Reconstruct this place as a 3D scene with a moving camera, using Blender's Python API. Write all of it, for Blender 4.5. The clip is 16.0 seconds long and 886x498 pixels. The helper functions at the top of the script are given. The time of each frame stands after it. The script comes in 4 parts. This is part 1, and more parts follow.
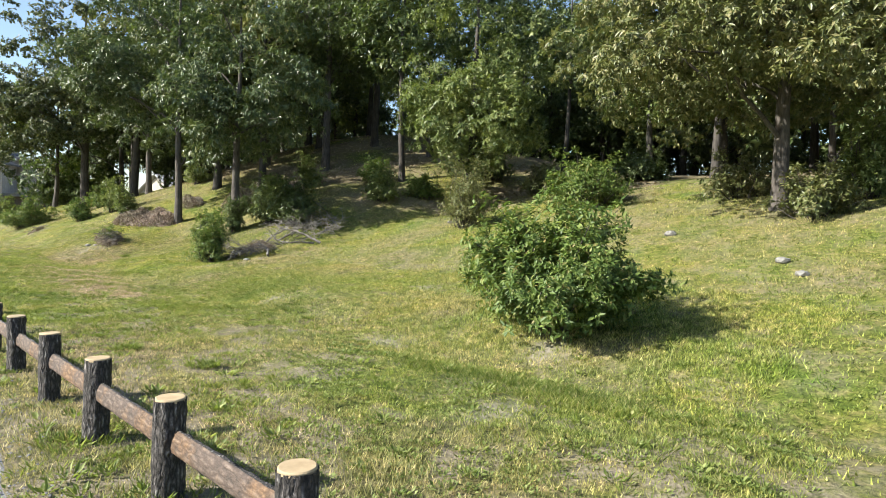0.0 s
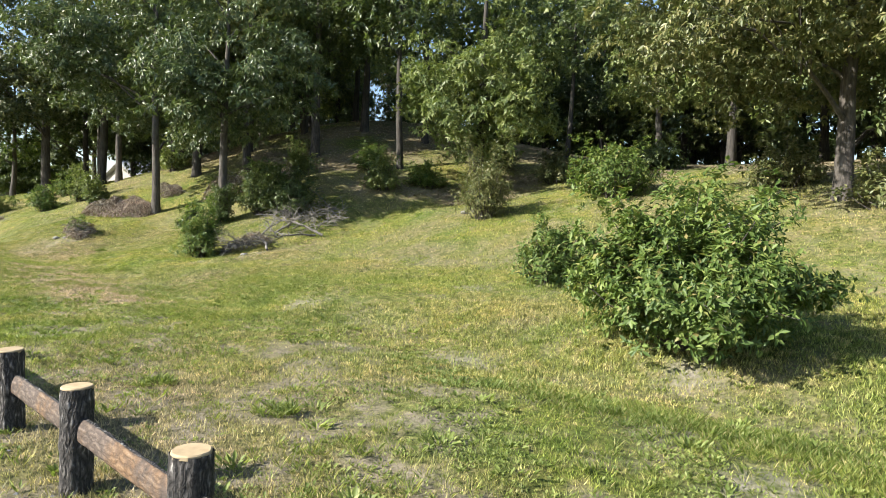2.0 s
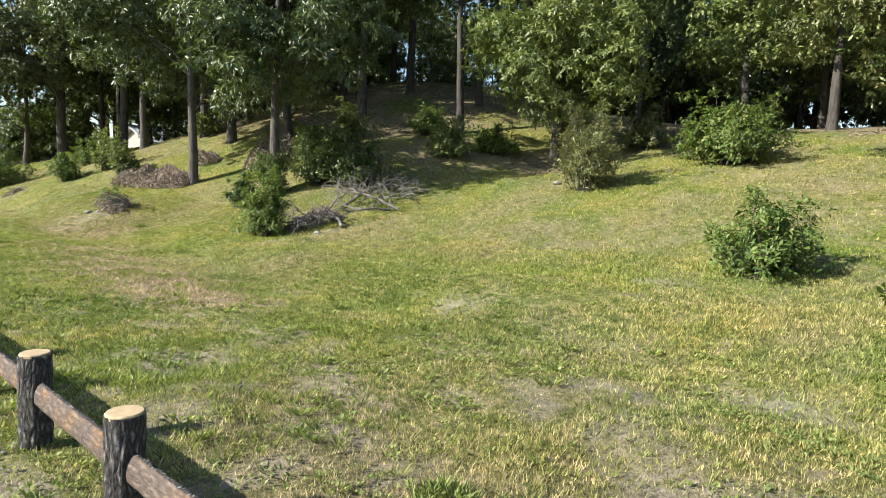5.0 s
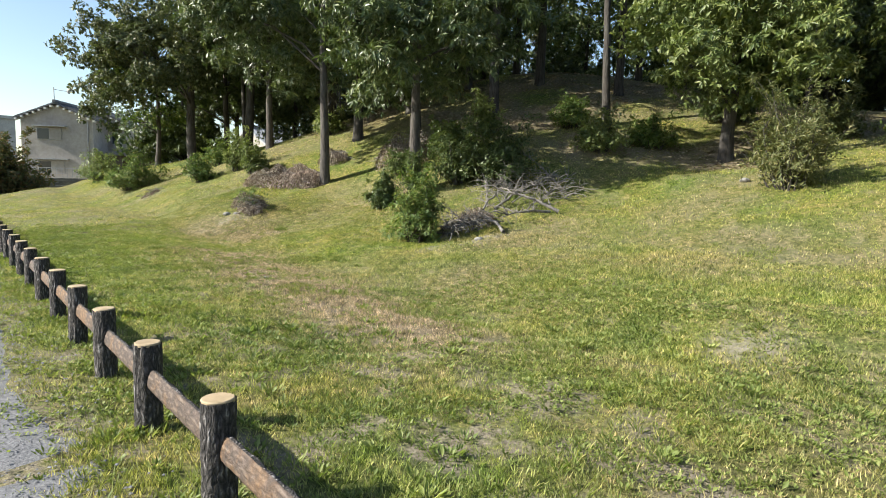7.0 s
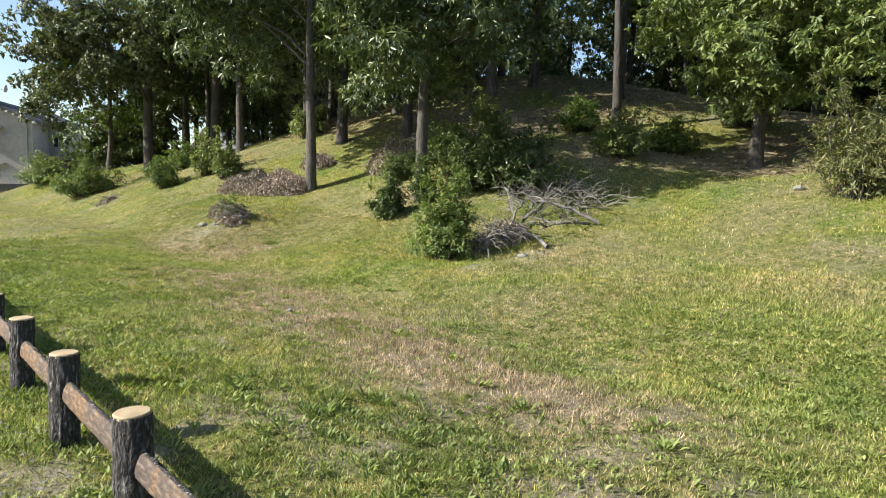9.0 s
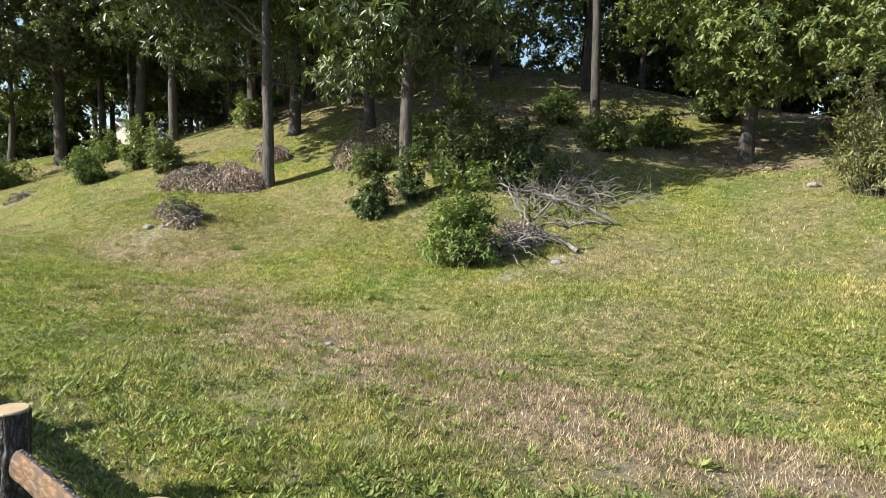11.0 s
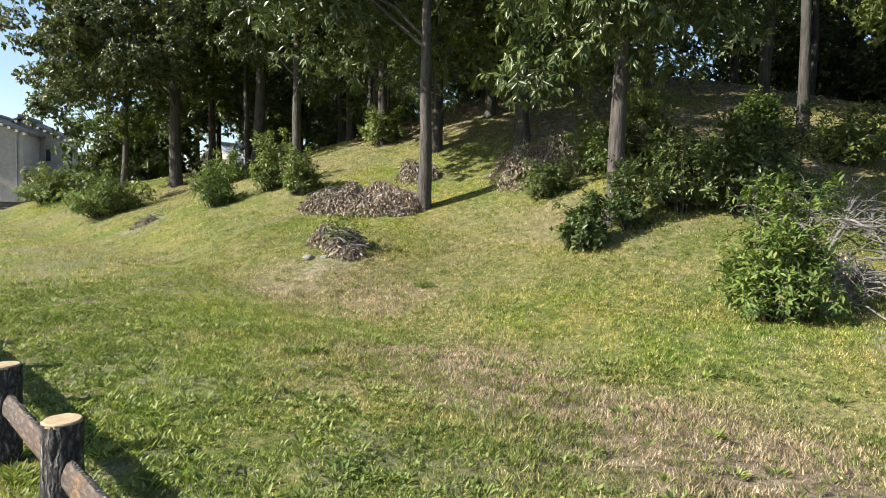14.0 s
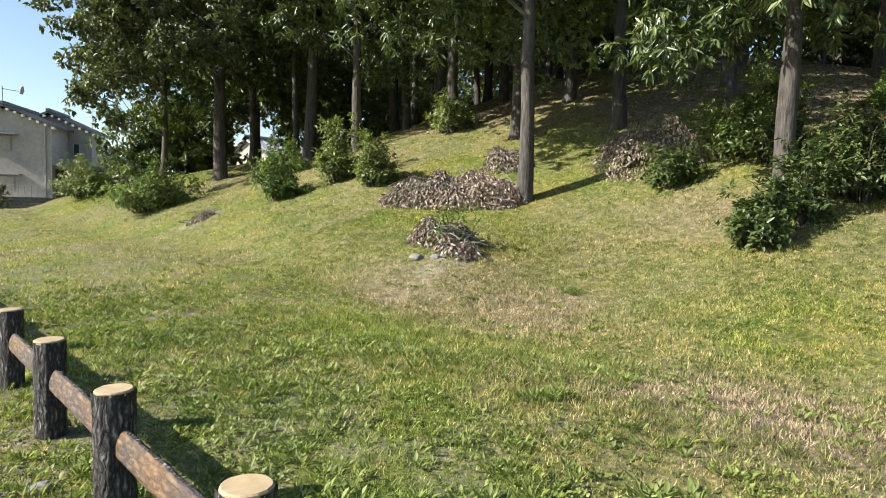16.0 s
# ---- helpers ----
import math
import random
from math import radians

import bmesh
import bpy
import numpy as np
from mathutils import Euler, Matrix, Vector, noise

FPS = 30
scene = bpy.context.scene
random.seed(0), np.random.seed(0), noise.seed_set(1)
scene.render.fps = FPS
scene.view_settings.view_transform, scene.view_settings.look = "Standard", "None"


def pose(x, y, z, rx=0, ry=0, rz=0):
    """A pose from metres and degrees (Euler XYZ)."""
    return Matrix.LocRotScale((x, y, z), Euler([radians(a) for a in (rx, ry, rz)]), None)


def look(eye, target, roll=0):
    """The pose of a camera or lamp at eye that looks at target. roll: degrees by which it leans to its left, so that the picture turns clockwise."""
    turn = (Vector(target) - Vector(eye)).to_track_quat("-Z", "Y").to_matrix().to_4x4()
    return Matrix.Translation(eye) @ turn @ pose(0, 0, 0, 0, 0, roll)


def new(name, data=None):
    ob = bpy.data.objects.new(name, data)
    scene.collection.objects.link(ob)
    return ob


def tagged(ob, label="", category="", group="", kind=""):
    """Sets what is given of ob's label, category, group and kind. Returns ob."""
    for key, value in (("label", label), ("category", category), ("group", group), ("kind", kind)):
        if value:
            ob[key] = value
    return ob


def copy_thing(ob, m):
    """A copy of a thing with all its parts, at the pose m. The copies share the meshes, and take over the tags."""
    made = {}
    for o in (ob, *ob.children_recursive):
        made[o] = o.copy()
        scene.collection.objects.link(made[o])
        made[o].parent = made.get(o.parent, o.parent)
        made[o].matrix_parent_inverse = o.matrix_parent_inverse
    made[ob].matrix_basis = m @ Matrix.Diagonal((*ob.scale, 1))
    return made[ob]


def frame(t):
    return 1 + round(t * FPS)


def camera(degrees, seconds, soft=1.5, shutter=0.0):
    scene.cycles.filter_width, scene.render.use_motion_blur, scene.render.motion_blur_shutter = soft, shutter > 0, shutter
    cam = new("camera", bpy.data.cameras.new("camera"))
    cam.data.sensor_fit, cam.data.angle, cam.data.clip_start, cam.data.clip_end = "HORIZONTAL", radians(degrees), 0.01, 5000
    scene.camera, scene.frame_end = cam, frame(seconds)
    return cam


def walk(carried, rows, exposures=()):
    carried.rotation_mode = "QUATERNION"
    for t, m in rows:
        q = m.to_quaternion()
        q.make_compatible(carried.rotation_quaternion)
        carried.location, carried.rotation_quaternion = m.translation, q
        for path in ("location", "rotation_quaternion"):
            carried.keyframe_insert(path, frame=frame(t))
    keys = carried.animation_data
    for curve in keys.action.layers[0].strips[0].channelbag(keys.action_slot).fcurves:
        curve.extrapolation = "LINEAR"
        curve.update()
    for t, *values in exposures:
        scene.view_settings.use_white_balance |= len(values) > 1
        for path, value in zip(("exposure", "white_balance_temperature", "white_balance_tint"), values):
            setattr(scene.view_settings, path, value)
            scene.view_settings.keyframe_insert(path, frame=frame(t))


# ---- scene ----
cam = camera(71.0, 16.0, soft=0.9)
METRES, EYE, TILT, LEAN, TURN = 19.5, 1.5, 0.0, 0.0, -44.2
ROWS = [
    (0.0, 0.0, 0.0, 0.0, 0.06, -1.82, -2.02),
    (0.5, -0.0191, 0.0253, -0.0008, -2.21, -2.15, -2.01),
    (1.0, -0.0379, 0.0449, -0.002, -0.52, -1.98, -2.01),
    (1.5, -0.0559, 0.0683, -0.0023, -2.83, -2.61, -2.03),
    (2.0, -0.0765, 0.0904, -0.0018, -3.05, -2.57, -2.05),
    (2.5, -0.0968, 0.1103, -0.0022, -5.0, -2.74, -2.09),
    (3.0, -0.1202, 0.1358, -0.0014, -2.65, -2.99, -1.99),
    (3.5, -0.1399, 0.1565, -0.0026, -2.09, -3.89, -1.91),
    (6.0, -0.2362, 0.2673, -0.0011, -3.28, -5.87, -1.85),
    (6.5, -0.2595, 0.288, -0.0021, -1.58, -6.21, -1.8),
    (7.0, -0.282, 0.3095, -0.0001, 5.51, -6.06, -1.55),
    (7.5, -0.3002, 0.331, -0.0017, 6.4, -5.23, -1.55),
    (8.0, -0.3229, 0.359, -0.0012, 2.93, -4.96, -1.64),
    (8.5, -0.3465, 0.379, -0.002, 3.15, -4.93, -1.61),
    (9.0, -0.3685, 0.4065, -0.0025, 1.15, -5.27, -1.73),
    (11.5, -0.4727, 0.5131, -0.0039, -6.67, -5.42, -1.7),
    (12.0, -0.4919, 0.5402, -0.0044, -3.94, -5.56, -1.74),
    (12.5, -0.5156, 0.559, -0.0036, -0.34, -4.75, -1.63),
    (13.0, -0.5375, 0.5895, -0.0055, 0.45, -4.12, -1.59),
    (13.5, -0.5614, 0.6107, -0.0059, 0.98, -3.72, -1.66),
    (14.0, -0.5839, 0.6364, -0.0069, -0.46, -3.6, -1.68),
    (14.5, -0.6101, 0.656, -0.0063, -0.68, -3.43, -1.65),
    (15.0, -0.6328, 0.6799, -0.0077, 0.66, -3.35, -1.54),
    (15.5, -0.6556, 0.7013, -0.0072, 1.25, -2.98, -1.57),
    (16.0, -0.6797, 0.7278, -0.0139, 0.85, -3.97, -1.57),
]
walk(cam, [(t, pose(0, 0, EYE, TILT, LEAN, TURN) @ pose(METRES * x, METRES * y, METRES * z, 90 + pitch, roll, yaw)) for t, x, y, z, yaw, pitch, roll in ROWS],
     exposures=((0.0, 1.26), (3.5, 1.26), (6.5, 1.1), (16.0, 1.08)))

# ---- sky, sun, exposure ----
SUN_TO = Vector((-0.89, 0.45, 0.0)).normalized()
ELEV = radians(33)
world = bpy.data.worlds.new("sky")
scene.world = world
world.use_nodes = True
wn, wl = world.node_tree.nodes, world.node_tree.links
sky = wn.new("ShaderNodeTexSky")
sky.sky_type = "NISHITA"
sky.sun_disc = False
sky.sun_elevation = ELEV
sky.sun_rotation = math.atan2(SUN_TO.x, SUN_TO.y)
sky.air_density, sky.dust_density, sky.ozone_density = 1.0, 0.6, 1.2
wn["Background"].inputs["Strength"].default_value = 0.095
wl.new(sky.outputs["Color"], wn["Background"].inputs["Color"])
sun_data = bpy.data.lights.new("sun", "SUN")
sun_data.energy, sun_data.angle, sun_data.color = 5.2, radians(0.55), (1.0, 0.95, 0.84)
sun = new("sun", sun_data)
to_sun = Vector((SUN_TO.x * math.cos(ELEV), SUN_TO.y * math.cos(ELEV), math.sin(ELEV)))
sun.matrix_world = look(to_sun * 60, (0, 0, 0))

# ---- materials ----
def nodes_of(name):
    m = bpy.data.materials.new(name)
    m.use_nodes = True
    t = m.node_tree
    return m, t.nodes, t.links, t.nodes["Principled BSDF"]


def ramp(n, l, value, stops):
    r = n.new("ShaderNodeValToRGB")
    while len(r.color_ramp.elements) < len(stops):
        r.color_ramp.elements.new(0.5)
    for e, (p, c) in zip(r.color_ramp.elements, stops):
        e.position, e.color = p, (*c, 1)
    l.new(value, r.inputs[0])
    return r.outputs[0]


def noise_at(n, l, scale, detail=4.0, rough=0.55, stretch=None, coords="Position"):
    tex = n.new("ShaderNodeTexNoise")
    tex.inputs["Scale"].default_value, tex.inputs["Detail"].default_value = scale, detail
    tex.inputs["Roughness"].default_value = rough
    if coords == "Position":
        out = n.new("ShaderNodeNewGeometry").outputs["Position"]
    else:
        out = n.new("ShaderNodeTexCoord").outputs[coords]
    if stretch:
        mp = n.new("ShaderNodeMapping")
        mp.inputs["Scale"].default_value = stretch
        l.new(out, mp.inputs["Vector"])
        out = mp.outputs["Vector"]
    l.new(out, tex.inputs["Vector"])
    return tex.outputs["Fac"]


def mix(n, l, fac, a, b, how="MIX"):
    m = n.new("ShaderNodeMix")
    m.data_type, m.blend_type = "RGBA", how
    for k, v in ((0, fac), (6, a), (7, b)):
        if isinstance(v, (int, float)):
            m.inputs[k].default_value = v
        elif isinstance(v, tuple):
            m.inputs[k].default_value = (*v, 1)
        else:
            l.new(v, m.inputs[k])
    return m.outputs[2]


def maths(n, l, op, a, b):
    m = n.new("ShaderNodeMath")
    m.operation, m.use_clamp = op, op in ("ADD", "SUBTRACT")
    for k, v in ((0, a), (1, b)):
        if isinstance(v, (int, float)):
            m.inputs[k].default_value = v
        else:
            l.new(v, m.inputs[k])
    return m.outputs[0]


def bump(n, l, b, height, strength, distance):
    k = n.new("ShaderNodeBump")
    k.inputs["Strength"].default_value, k.inputs["Distance"].default_value = strength, distance
    l.new(height, k.inputs["Height"])
    l.new(k.outputs["Normal"], b.inputs["Normal"])


def leaf_material(name, stops, rough=0.45, through_light=0.35, gloss=0.4):
    m, n, l, b = nodes_of(name)
    geo = n.new("ShaderNodeNewGeometry")
    col = ramp(n, l, geo.outputs["Random Per Island"], stops)
    broad = noise_at(n, l, 0.55, 2)
    tone = ramp(n, l, broad, [(0.3, (0.72, 0.78, 0.7)), (0.7, (1.2, 1.15, 1.0))])
    col = mix(n, l, 1.0, col, tone, "MULTIPLY")
    l.new(col, b.inputs["Base Color"])
    b.inputs["Roughness"].default_value = rough
    b.inputs["Specular IOR Level"].default_value = gloss
    tr = n.new("ShaderNodeBsdfTranslucent")
    l.new(mix(n, l, 1.0, col, (1.15, 1.2, 0.7), "MULTIPLY"), tr.inputs["Color"])
    ms = n.new("ShaderNodeMixShader")
    ms.inputs[0].default_value = through_light
    l.new(b.outputs[0], ms.inputs[1])
    l.new(tr.outputs[0], ms.inputs[2])
    l.new(ms.outputs[0], n["Material Output"].inputs["Surface"])
    return m


def plain(name, a, b_col, scale=6.0, rough=0.8, strength=0.3, distance=0.01, stretch=None, coords="Position"):
    m, n, l, b = nodes_of(name)
    f = noise_at(n, l, scale, 6, 0.6, stretch, coords)
    g = noise_at(n, l, scale * 0.13, 3, 0.5, None, coords)
    col = mix(n, l, 1.0, ramp(n, l, f, [(0.3, a), (0.7, b_col)]), ramp(n, l, g, [(0.3, (0.8, 0.8, 0.8)), (0.7, (1.15, 1.13, 1.1))]), "MULTIPLY")
    l.new(col, b.inputs["Base Color"])
    b.inputs["Roughness"].default_value = rough
    bump(n, l, b, f, strength, distance)
    return m


LITTER = leaf_material("fallen_leaf", [(0.0, (0.16, 0.12, 0.085)), (0.5, (0.30, 0.24, 0.18)), (1.0, (0.48, 0.41, 0.33))], 0.75, 0.12, 0.2)
GREEN = leaf_material("chestnut_leaf", [(0.0, (0.042, 0.07, 0.026)), (0.45, (0.075, 0.112, 0.04)), (0.85, (0.125, 0.16, 0.066)), (1.0, (0.23, 0.25, 0.135))], 0.36, 0.2, 0.6)
FRESH = leaf_material("fresh_leaf", [(0.0, (0.085, 0.125, 0.038)), (0.5, (0.155, 0.20, 0.064)), (1.0, (0.27, 0.295, 0.125))], 0.45, 0.3, 0.5)
BRONZE = leaf_material("bronze_green_leaf", [(0.0, (0.045, 0.062, 0.03)), (0.6, (0.095, 0.12, 0.05)), (1.0, (0.18, 0.18, 0.09))], 0.42, 0.26, 0.5)
DEEP = leaf_material("deep_green_leaf", [(0.0, (0.052, 0.08, 0.03)), (0.6, (0.10, 0.138, 0.052)), (1.0, (0.175, 0.205, 0.09))], 0.4, 0.32, 0.5)
OLIVE = leaf_material("olive_leaf", [(0.0, (0.08, 0.10, 0.038)), (0.6, (0.15, 0.17, 0.068)), (1.0, (0.26, 0.235, 0.125))], 0.42, 0.26, 0.5)
BUSHY = leaf_material("bush_leaf", [(0.0, (0.06, 0.105, 0.028)), (0.5, (0.12, 0.18, 0.048)), (0.9, (0.21, 0.265, 0.085)), (1.0, (0.27, 0.225, 0.10))], 0.5, 0.32, 0.35)
WITHERED = leaf_material("withered_leaf", [(0.0, (0.10, 0.07, 0.065)), (0.45, (0.25, 0.195, 0.18)), (1.0, (0.50, 0.43, 0.41))], 0.75, 0.12, 0.2)
RUSTY = leaf_material("rusty_leaf", [(0.0, (0.08, 0.11, 0.04)), (0.6, (0.15, 0.145, 0.06)), (1.0, (0.27, 0.16, 0.09))], 0.5, 0.3)


def bark_material(name, dark, light, scale=9.0):
    m, n, l, b = nodes_of(name)
    f = noise_at(n, l, scale, 6, 0.65, (1.6, 1.6, 0.28), "Object")
    g = noise_at(n, l, 1.1, 3, 0.5, None, "Object")
    col = ramp(n, l, f, [(0.32, dark), (0.68, light)])
    col = mix(n, l, ramp(n, l, g, [(0.5, (0, 0, 0)), (0.75, (0.5, 0.5, 0.5))]), col, (0.12, 0.125, 0.105))
    l.new(col, b.inputs["Base Color"])
    b.inputs["Roughness"].default_value = 0.9
    bump(n, l, b, f, 0.9, 0.03)
    return m


BARK = bark_material("oak_bark", (0.022, 0.019, 0.017), (0.115, 0.10, 0.088), 12.0)
# Darker copy of the bark: the shade on these trunks is in its colour.
BARK_SHADED = bark_material("shaded_bark", (0.022, 0.019, 0.017), (0.085, 0.075, 0.065))
TWIG = plain("dead_twig", (0.08, 0.073, 0.067), (0.27, 0.25, 0.23), 14, 0.85)


def lawn_colour(n, l):
    a = n.new("ShaderNodeAttribute")
    a.attribute_name = "dry"
    dry = a.outputs["Fac"]
    fine = noise_at(n, l, 6.0, 6, 0.68)
    wide = noise_at(n, l, 0.7, 3, 0.5)
    speck = noise_at(n, l, 17.0, 3, 0.6)
    green = mix(n, l, 1.0, ramp(n, l, fine, [(0.33, (0.135, 0.195, 0.042)), (0.5, (0.26, 0.31, 0.078)), (0.68, (0.41, 0.395, 0.14))]),
                ramp(n, l, wide, [(0.3, (0.7, 0.88, 0.68)), (0.7, (1.28, 1.12, 1.15))]), "MULTIPLY")
    straw = ramp(n, l, fine, [(0.33, (0.24, 0.19, 0.14)), (0.67, (0.52, 0.44, 0.335))])
    patchy = ramp(n, l, speck, [(0.34, (0.62, 0.64, 0.56)), (0.52, (1.16, 1.11, 1.05)), (0.68, (1.52, 1.43, 1.4))])
    green = mix(n, l, 1.0, green, patchy, "MULTIPLY")
    straw = mix(n, l, 1.0, straw, patchy, "MULTIPLY")
    f = maths(n, l, "ADD", dry, maths(n, l, "MULTIPLY", maths(n, l, "SUBTRACT", fine, 0.46), 1.2))
    return mix(n, l, f, green, straw), fine


def blade_material():
    m, n, l, b = nodes_of("grass_blade")
    col, _ = lawn_colour(n, l)
    geo = n.new("ShaderNodeNewGeometry")
    tone = ramp(n, l, geo.outputs["Random Per Island"], [(0.0, (0.36, 0.42, 0.32)), (0.5, (1.05, 1.07, 1.0)), (0.88, (1.42, 1.35, 1.22)), (1.0, (1.62, 1.5, 1.5))])
    col = mix(n, l, 1.0, col, tone, "MULTIPLY")
    l.new(col, b.inputs["Base Color"])
    b.inputs["Roughness"].default_value = 0.5
    b.inputs["Specular IOR Level"].default_value = 0.3
    tr = n.new("ShaderNodeBsdfTranslucent")
    l.new(mix(n, l, 1.0, col, (1.1, 1.1, 0.85), "MULTIPLY"), tr.inputs["Color"])
    ms = n.new("ShaderNodeMixShader")
    ms.inputs[0].default_value = 0.4
    l.new(b.outputs[0], ms.inputs[1])
    l.new(tr.outputs[0], ms.inputs[2])
    l.new(ms.outputs[0], n["Material Output"].inputs["Surface"])
    return m


def ground_material():
    m, n, l, b = nodes_of("lawn_soil")
    col, fine = lawn_colour(n, l)
    thatch = ramp(n, l, noise_at(n, l, 35, 4, 0.7), [(0.35, (0.24, 0.25, 0.22)), (0.7, (0.68, 0.65, 0.6))])
    col = mix(n, l, 1.0, col, thatch, "MULTIPLY")
    for name, lo, hi, sc in (("thin", (0.105, 0.088, 0.062), (0.34, 0.295, 0.222), 34.0), ("bare", (0.18, 0.16, 0.13), (0.38, 0.345, 0.285), 26.0), ("litter", (0.075, 0.056, 0.038), (0.34, 0.275, 0.20), 13.0)):
        a = n.new("ShaderNodeAttribute")
        a.attribute_name = name
        grain = noise_at(n, l, sc, 6, 0.7)
        f = mix(n, l, 1.0, a.outputs["Color"], ramp(n, l, noise_at(n, l, 9.0, 6, 0.7), [(0.36, (0.15, 0.15, 0.15)), (0.6, (1.15, 1.15, 1.15))]), "MULTIPLY")
        col = mix(n, l, f, col, ramp(n, l, grain, [(0.3, lo), (0.7, hi)]))
    l.new(col, b.inputs["Base Color"])
    b.inputs["Roughness"].default_value = 0.95
    b.inputs["Specular IOR Level"].default_value = 0.15
    bump(n, l, b, noise_at(n, l, 28, 6, 0.7), 0.8, 0.03)
    return m


BLADE, SOIL = blade_material(), ground_material()
GRAVEL = plain("gravel", (0.095, 0.098, 0.104), (0.26, 0.262, 0.272), 55, 0.9, 0.8, 0.012)
STONE = plain("pale_stone", (0.12, 0.117, 0.11), (0.28, 0.275, 0.26), 18, 0.85, 0.6, 0.02)


def flakes(n, l, scale, stretch):
    v = n.new("ShaderNodeTexVoronoi")
    v.feature = "DISTANCE_TO_EDGE"
    v.inputs["Scale"].default_value = scale
    mp = n.new("ShaderNodeMapping")
    mp.inputs["Scale"].default_value = stretch
    co = n.new("ShaderNodeTexCoord").outputs["Object"]
    wob = n.new("ShaderNodeTexNoise")
    wob.inputs["Scale"].default_value = 22
    l.new(co, wob.inputs["Vector"])
    add = n.new("ShaderNodeVectorMath")
    add.operation = "MULTIPLY_ADD"
    l.new(wob.outputs["Color"], add.inputs[0])
    add.inputs[1].default_value = (0.03, 0.03, 0.03)
    l.new(co, add.inputs[2])
    l.new(add.outputs[0], mp.inputs["Vector"])
    l.new(mp.outputs[0], v.inputs["Vector"])
    return v.outputs["Distance"]


def post_bark():
    m, n, l, b = nodes_of("imitation_bark")
    f = flakes(n, l, 42, (1.0, 1.0, 0.22))
    g = noise_at(n, l, 85, 5, 0.75, (1.0, 1.0, 0.5), "Object")
    k = maths(n, l, "ADD", maths(n, l, "MULTIPLY", f, 1.6), maths(n, l, "MULTIPLY", maths(n, l, "SUBTRACT", g, 0.35), 0.9))
    col = ramp(n, l, k, [(0.1, (0.012, 0.011, 0.011)), (0.36, (0.055, 0.049, 0.046)), (0.62, (0.12, 0.11, 0.105)), (0.85, (0.36, 0.34, 0.33))])
    l.new(col, b.inputs["Base Color"])
    b.inputs["Roughness"].default_value = 0.75
    bump(n, l, b, k, 1.0, 0.02)
    return m


def rail_bark():
    m, n, l, b = nodes_of("imitation_wood_rail")
    f = flakes(n, l, 34, (1.0, 0.22, 1.0))
    h = noise_at(n, l, 42, 5, 0.7, (1.0, 0.5, 1.0), "Object")
    k = maths(n, l, "ADD", f, maths(n, l, "SUBTRACT", h, 0.25))
    g = noise_at(n, l, 2.6, 5, 0.65)
    brown = ramp(n, l, k, [(0.1, (0.034, 0.024, 0.019)), (0.4, (0.085, 0.06, 0.046)), (0.8, (0.19, 0.145, 0.115))])
    worn = ramp(n, l, k, [(0.1, (0.06, 0.032, 0.015)), (0.4, (0.15, 0.083, 0.037)), (0.8, (0.27, 0.17, 0.09))])
    col = mix(n, l, ramp(n, l, g, [(0.48, (0, 0, 0)), (0.6, (0.85, 0.85, 0.85))]), brown, worn)
    l.new(col, b.inputs["Base Color"])
    b.inputs["Roughness"].default_value = 0.75
    bump(n, l, b, k, 0.9, 0.012)
    return m


POST_BARK, RAIL_BARK = post_bark(), rail_bark()
CUT_WOOD = plain("cut_face", (0.34, 0.255, 0.15), (0.47, 0.365, 0.225), 16, 0.75, 0.25, 0.004)
STUCCO = plain("grey_stucco", (0.31, 0.285, 0.255), (0.41, 0.38, 0.345), 3, 0.9, 0.2, 0.01)
ROOF_GREY = plain("dark_roof_tile", (0.06, 0.063, 0.07), (0.14, 0.145, 0.155), 5, 0.6, 0.3, 0.02)
ROOF_PALE = plain("pale_roof_tile", (0.26, 0.275, 0.30), (0.40, 0.415, 0.44), 5, 0.5, 0.3, 0.02)
ROOF_RED = plain("orange_roof_tile", (0.36, 0.17, 0.09), (0.52, 0.29, 0.17), 5, 0.7, 0.3, 0.02)
WHITEWASH = plain("white_render", (0.68, 0.67, 0.64), (0.8, 0.79, 0.76), 3, 0.85, 0.1, 0.01)
TIMBER = plain("dark_timber", (0.045, 0.035, 0.028), (0.11, 0.09, 0.07), 12, 0.8, 0.3, 0.01)
METAL = plain("grey_metal", (0.3, 0.3, 0.3), (0.42, 0.42, 0.42), 9, 0.45, 0.05, 0.002)
BLOCK = plain("concrete_block", (0.13, 0.125, 0.12), (0.25, 0.24, 0.23), 7, 0.95, 0.3, 0.01)
GLASS, gn, gl, gb = nodes_of("window_glass")
gb.inputs["Base Color"].default_value = (0.03, 0.035, 0.04, 1)
gb.inputs["Roughness"].default_value = 0.08

# ---- shape helpers ----
rng = np.random.default_rng(7)


def mesh_np(name, verts, faces, material, smooth=False):
    """A mesh from arrays: all faces with the same number of corners."""
    verts, faces = np.asarray(verts, dtype=np.float32), np.asarray(faces, dtype=np.int32)
    me = bpy.data.meshes.new(name)
    k = faces.shape[1]
    me.vertices.add(len(verts))
    me.vertices.foreach_set("co", verts.ravel())
    me.loops.add(faces.size)
    me.loops.foreach_set("vertex_index", faces.ravel())
    me.polygons.add(len(faces))
    me.polygons.foreach_set("loop_start", np.arange(0, faces.size, k, dtype=np.int32))
    if smooth:
        me.polygons.foreach_set("use_smooth", np.ones(len(faces), dtype=bool))
    me.update(calc_edges=True)
    me.validate()
    me.materials.append(material)
    return me


def part(name, mesh, parent, label=""):
    ob = new(name, mesh)
    ob.parent = parent
    return tagged(ob, label)


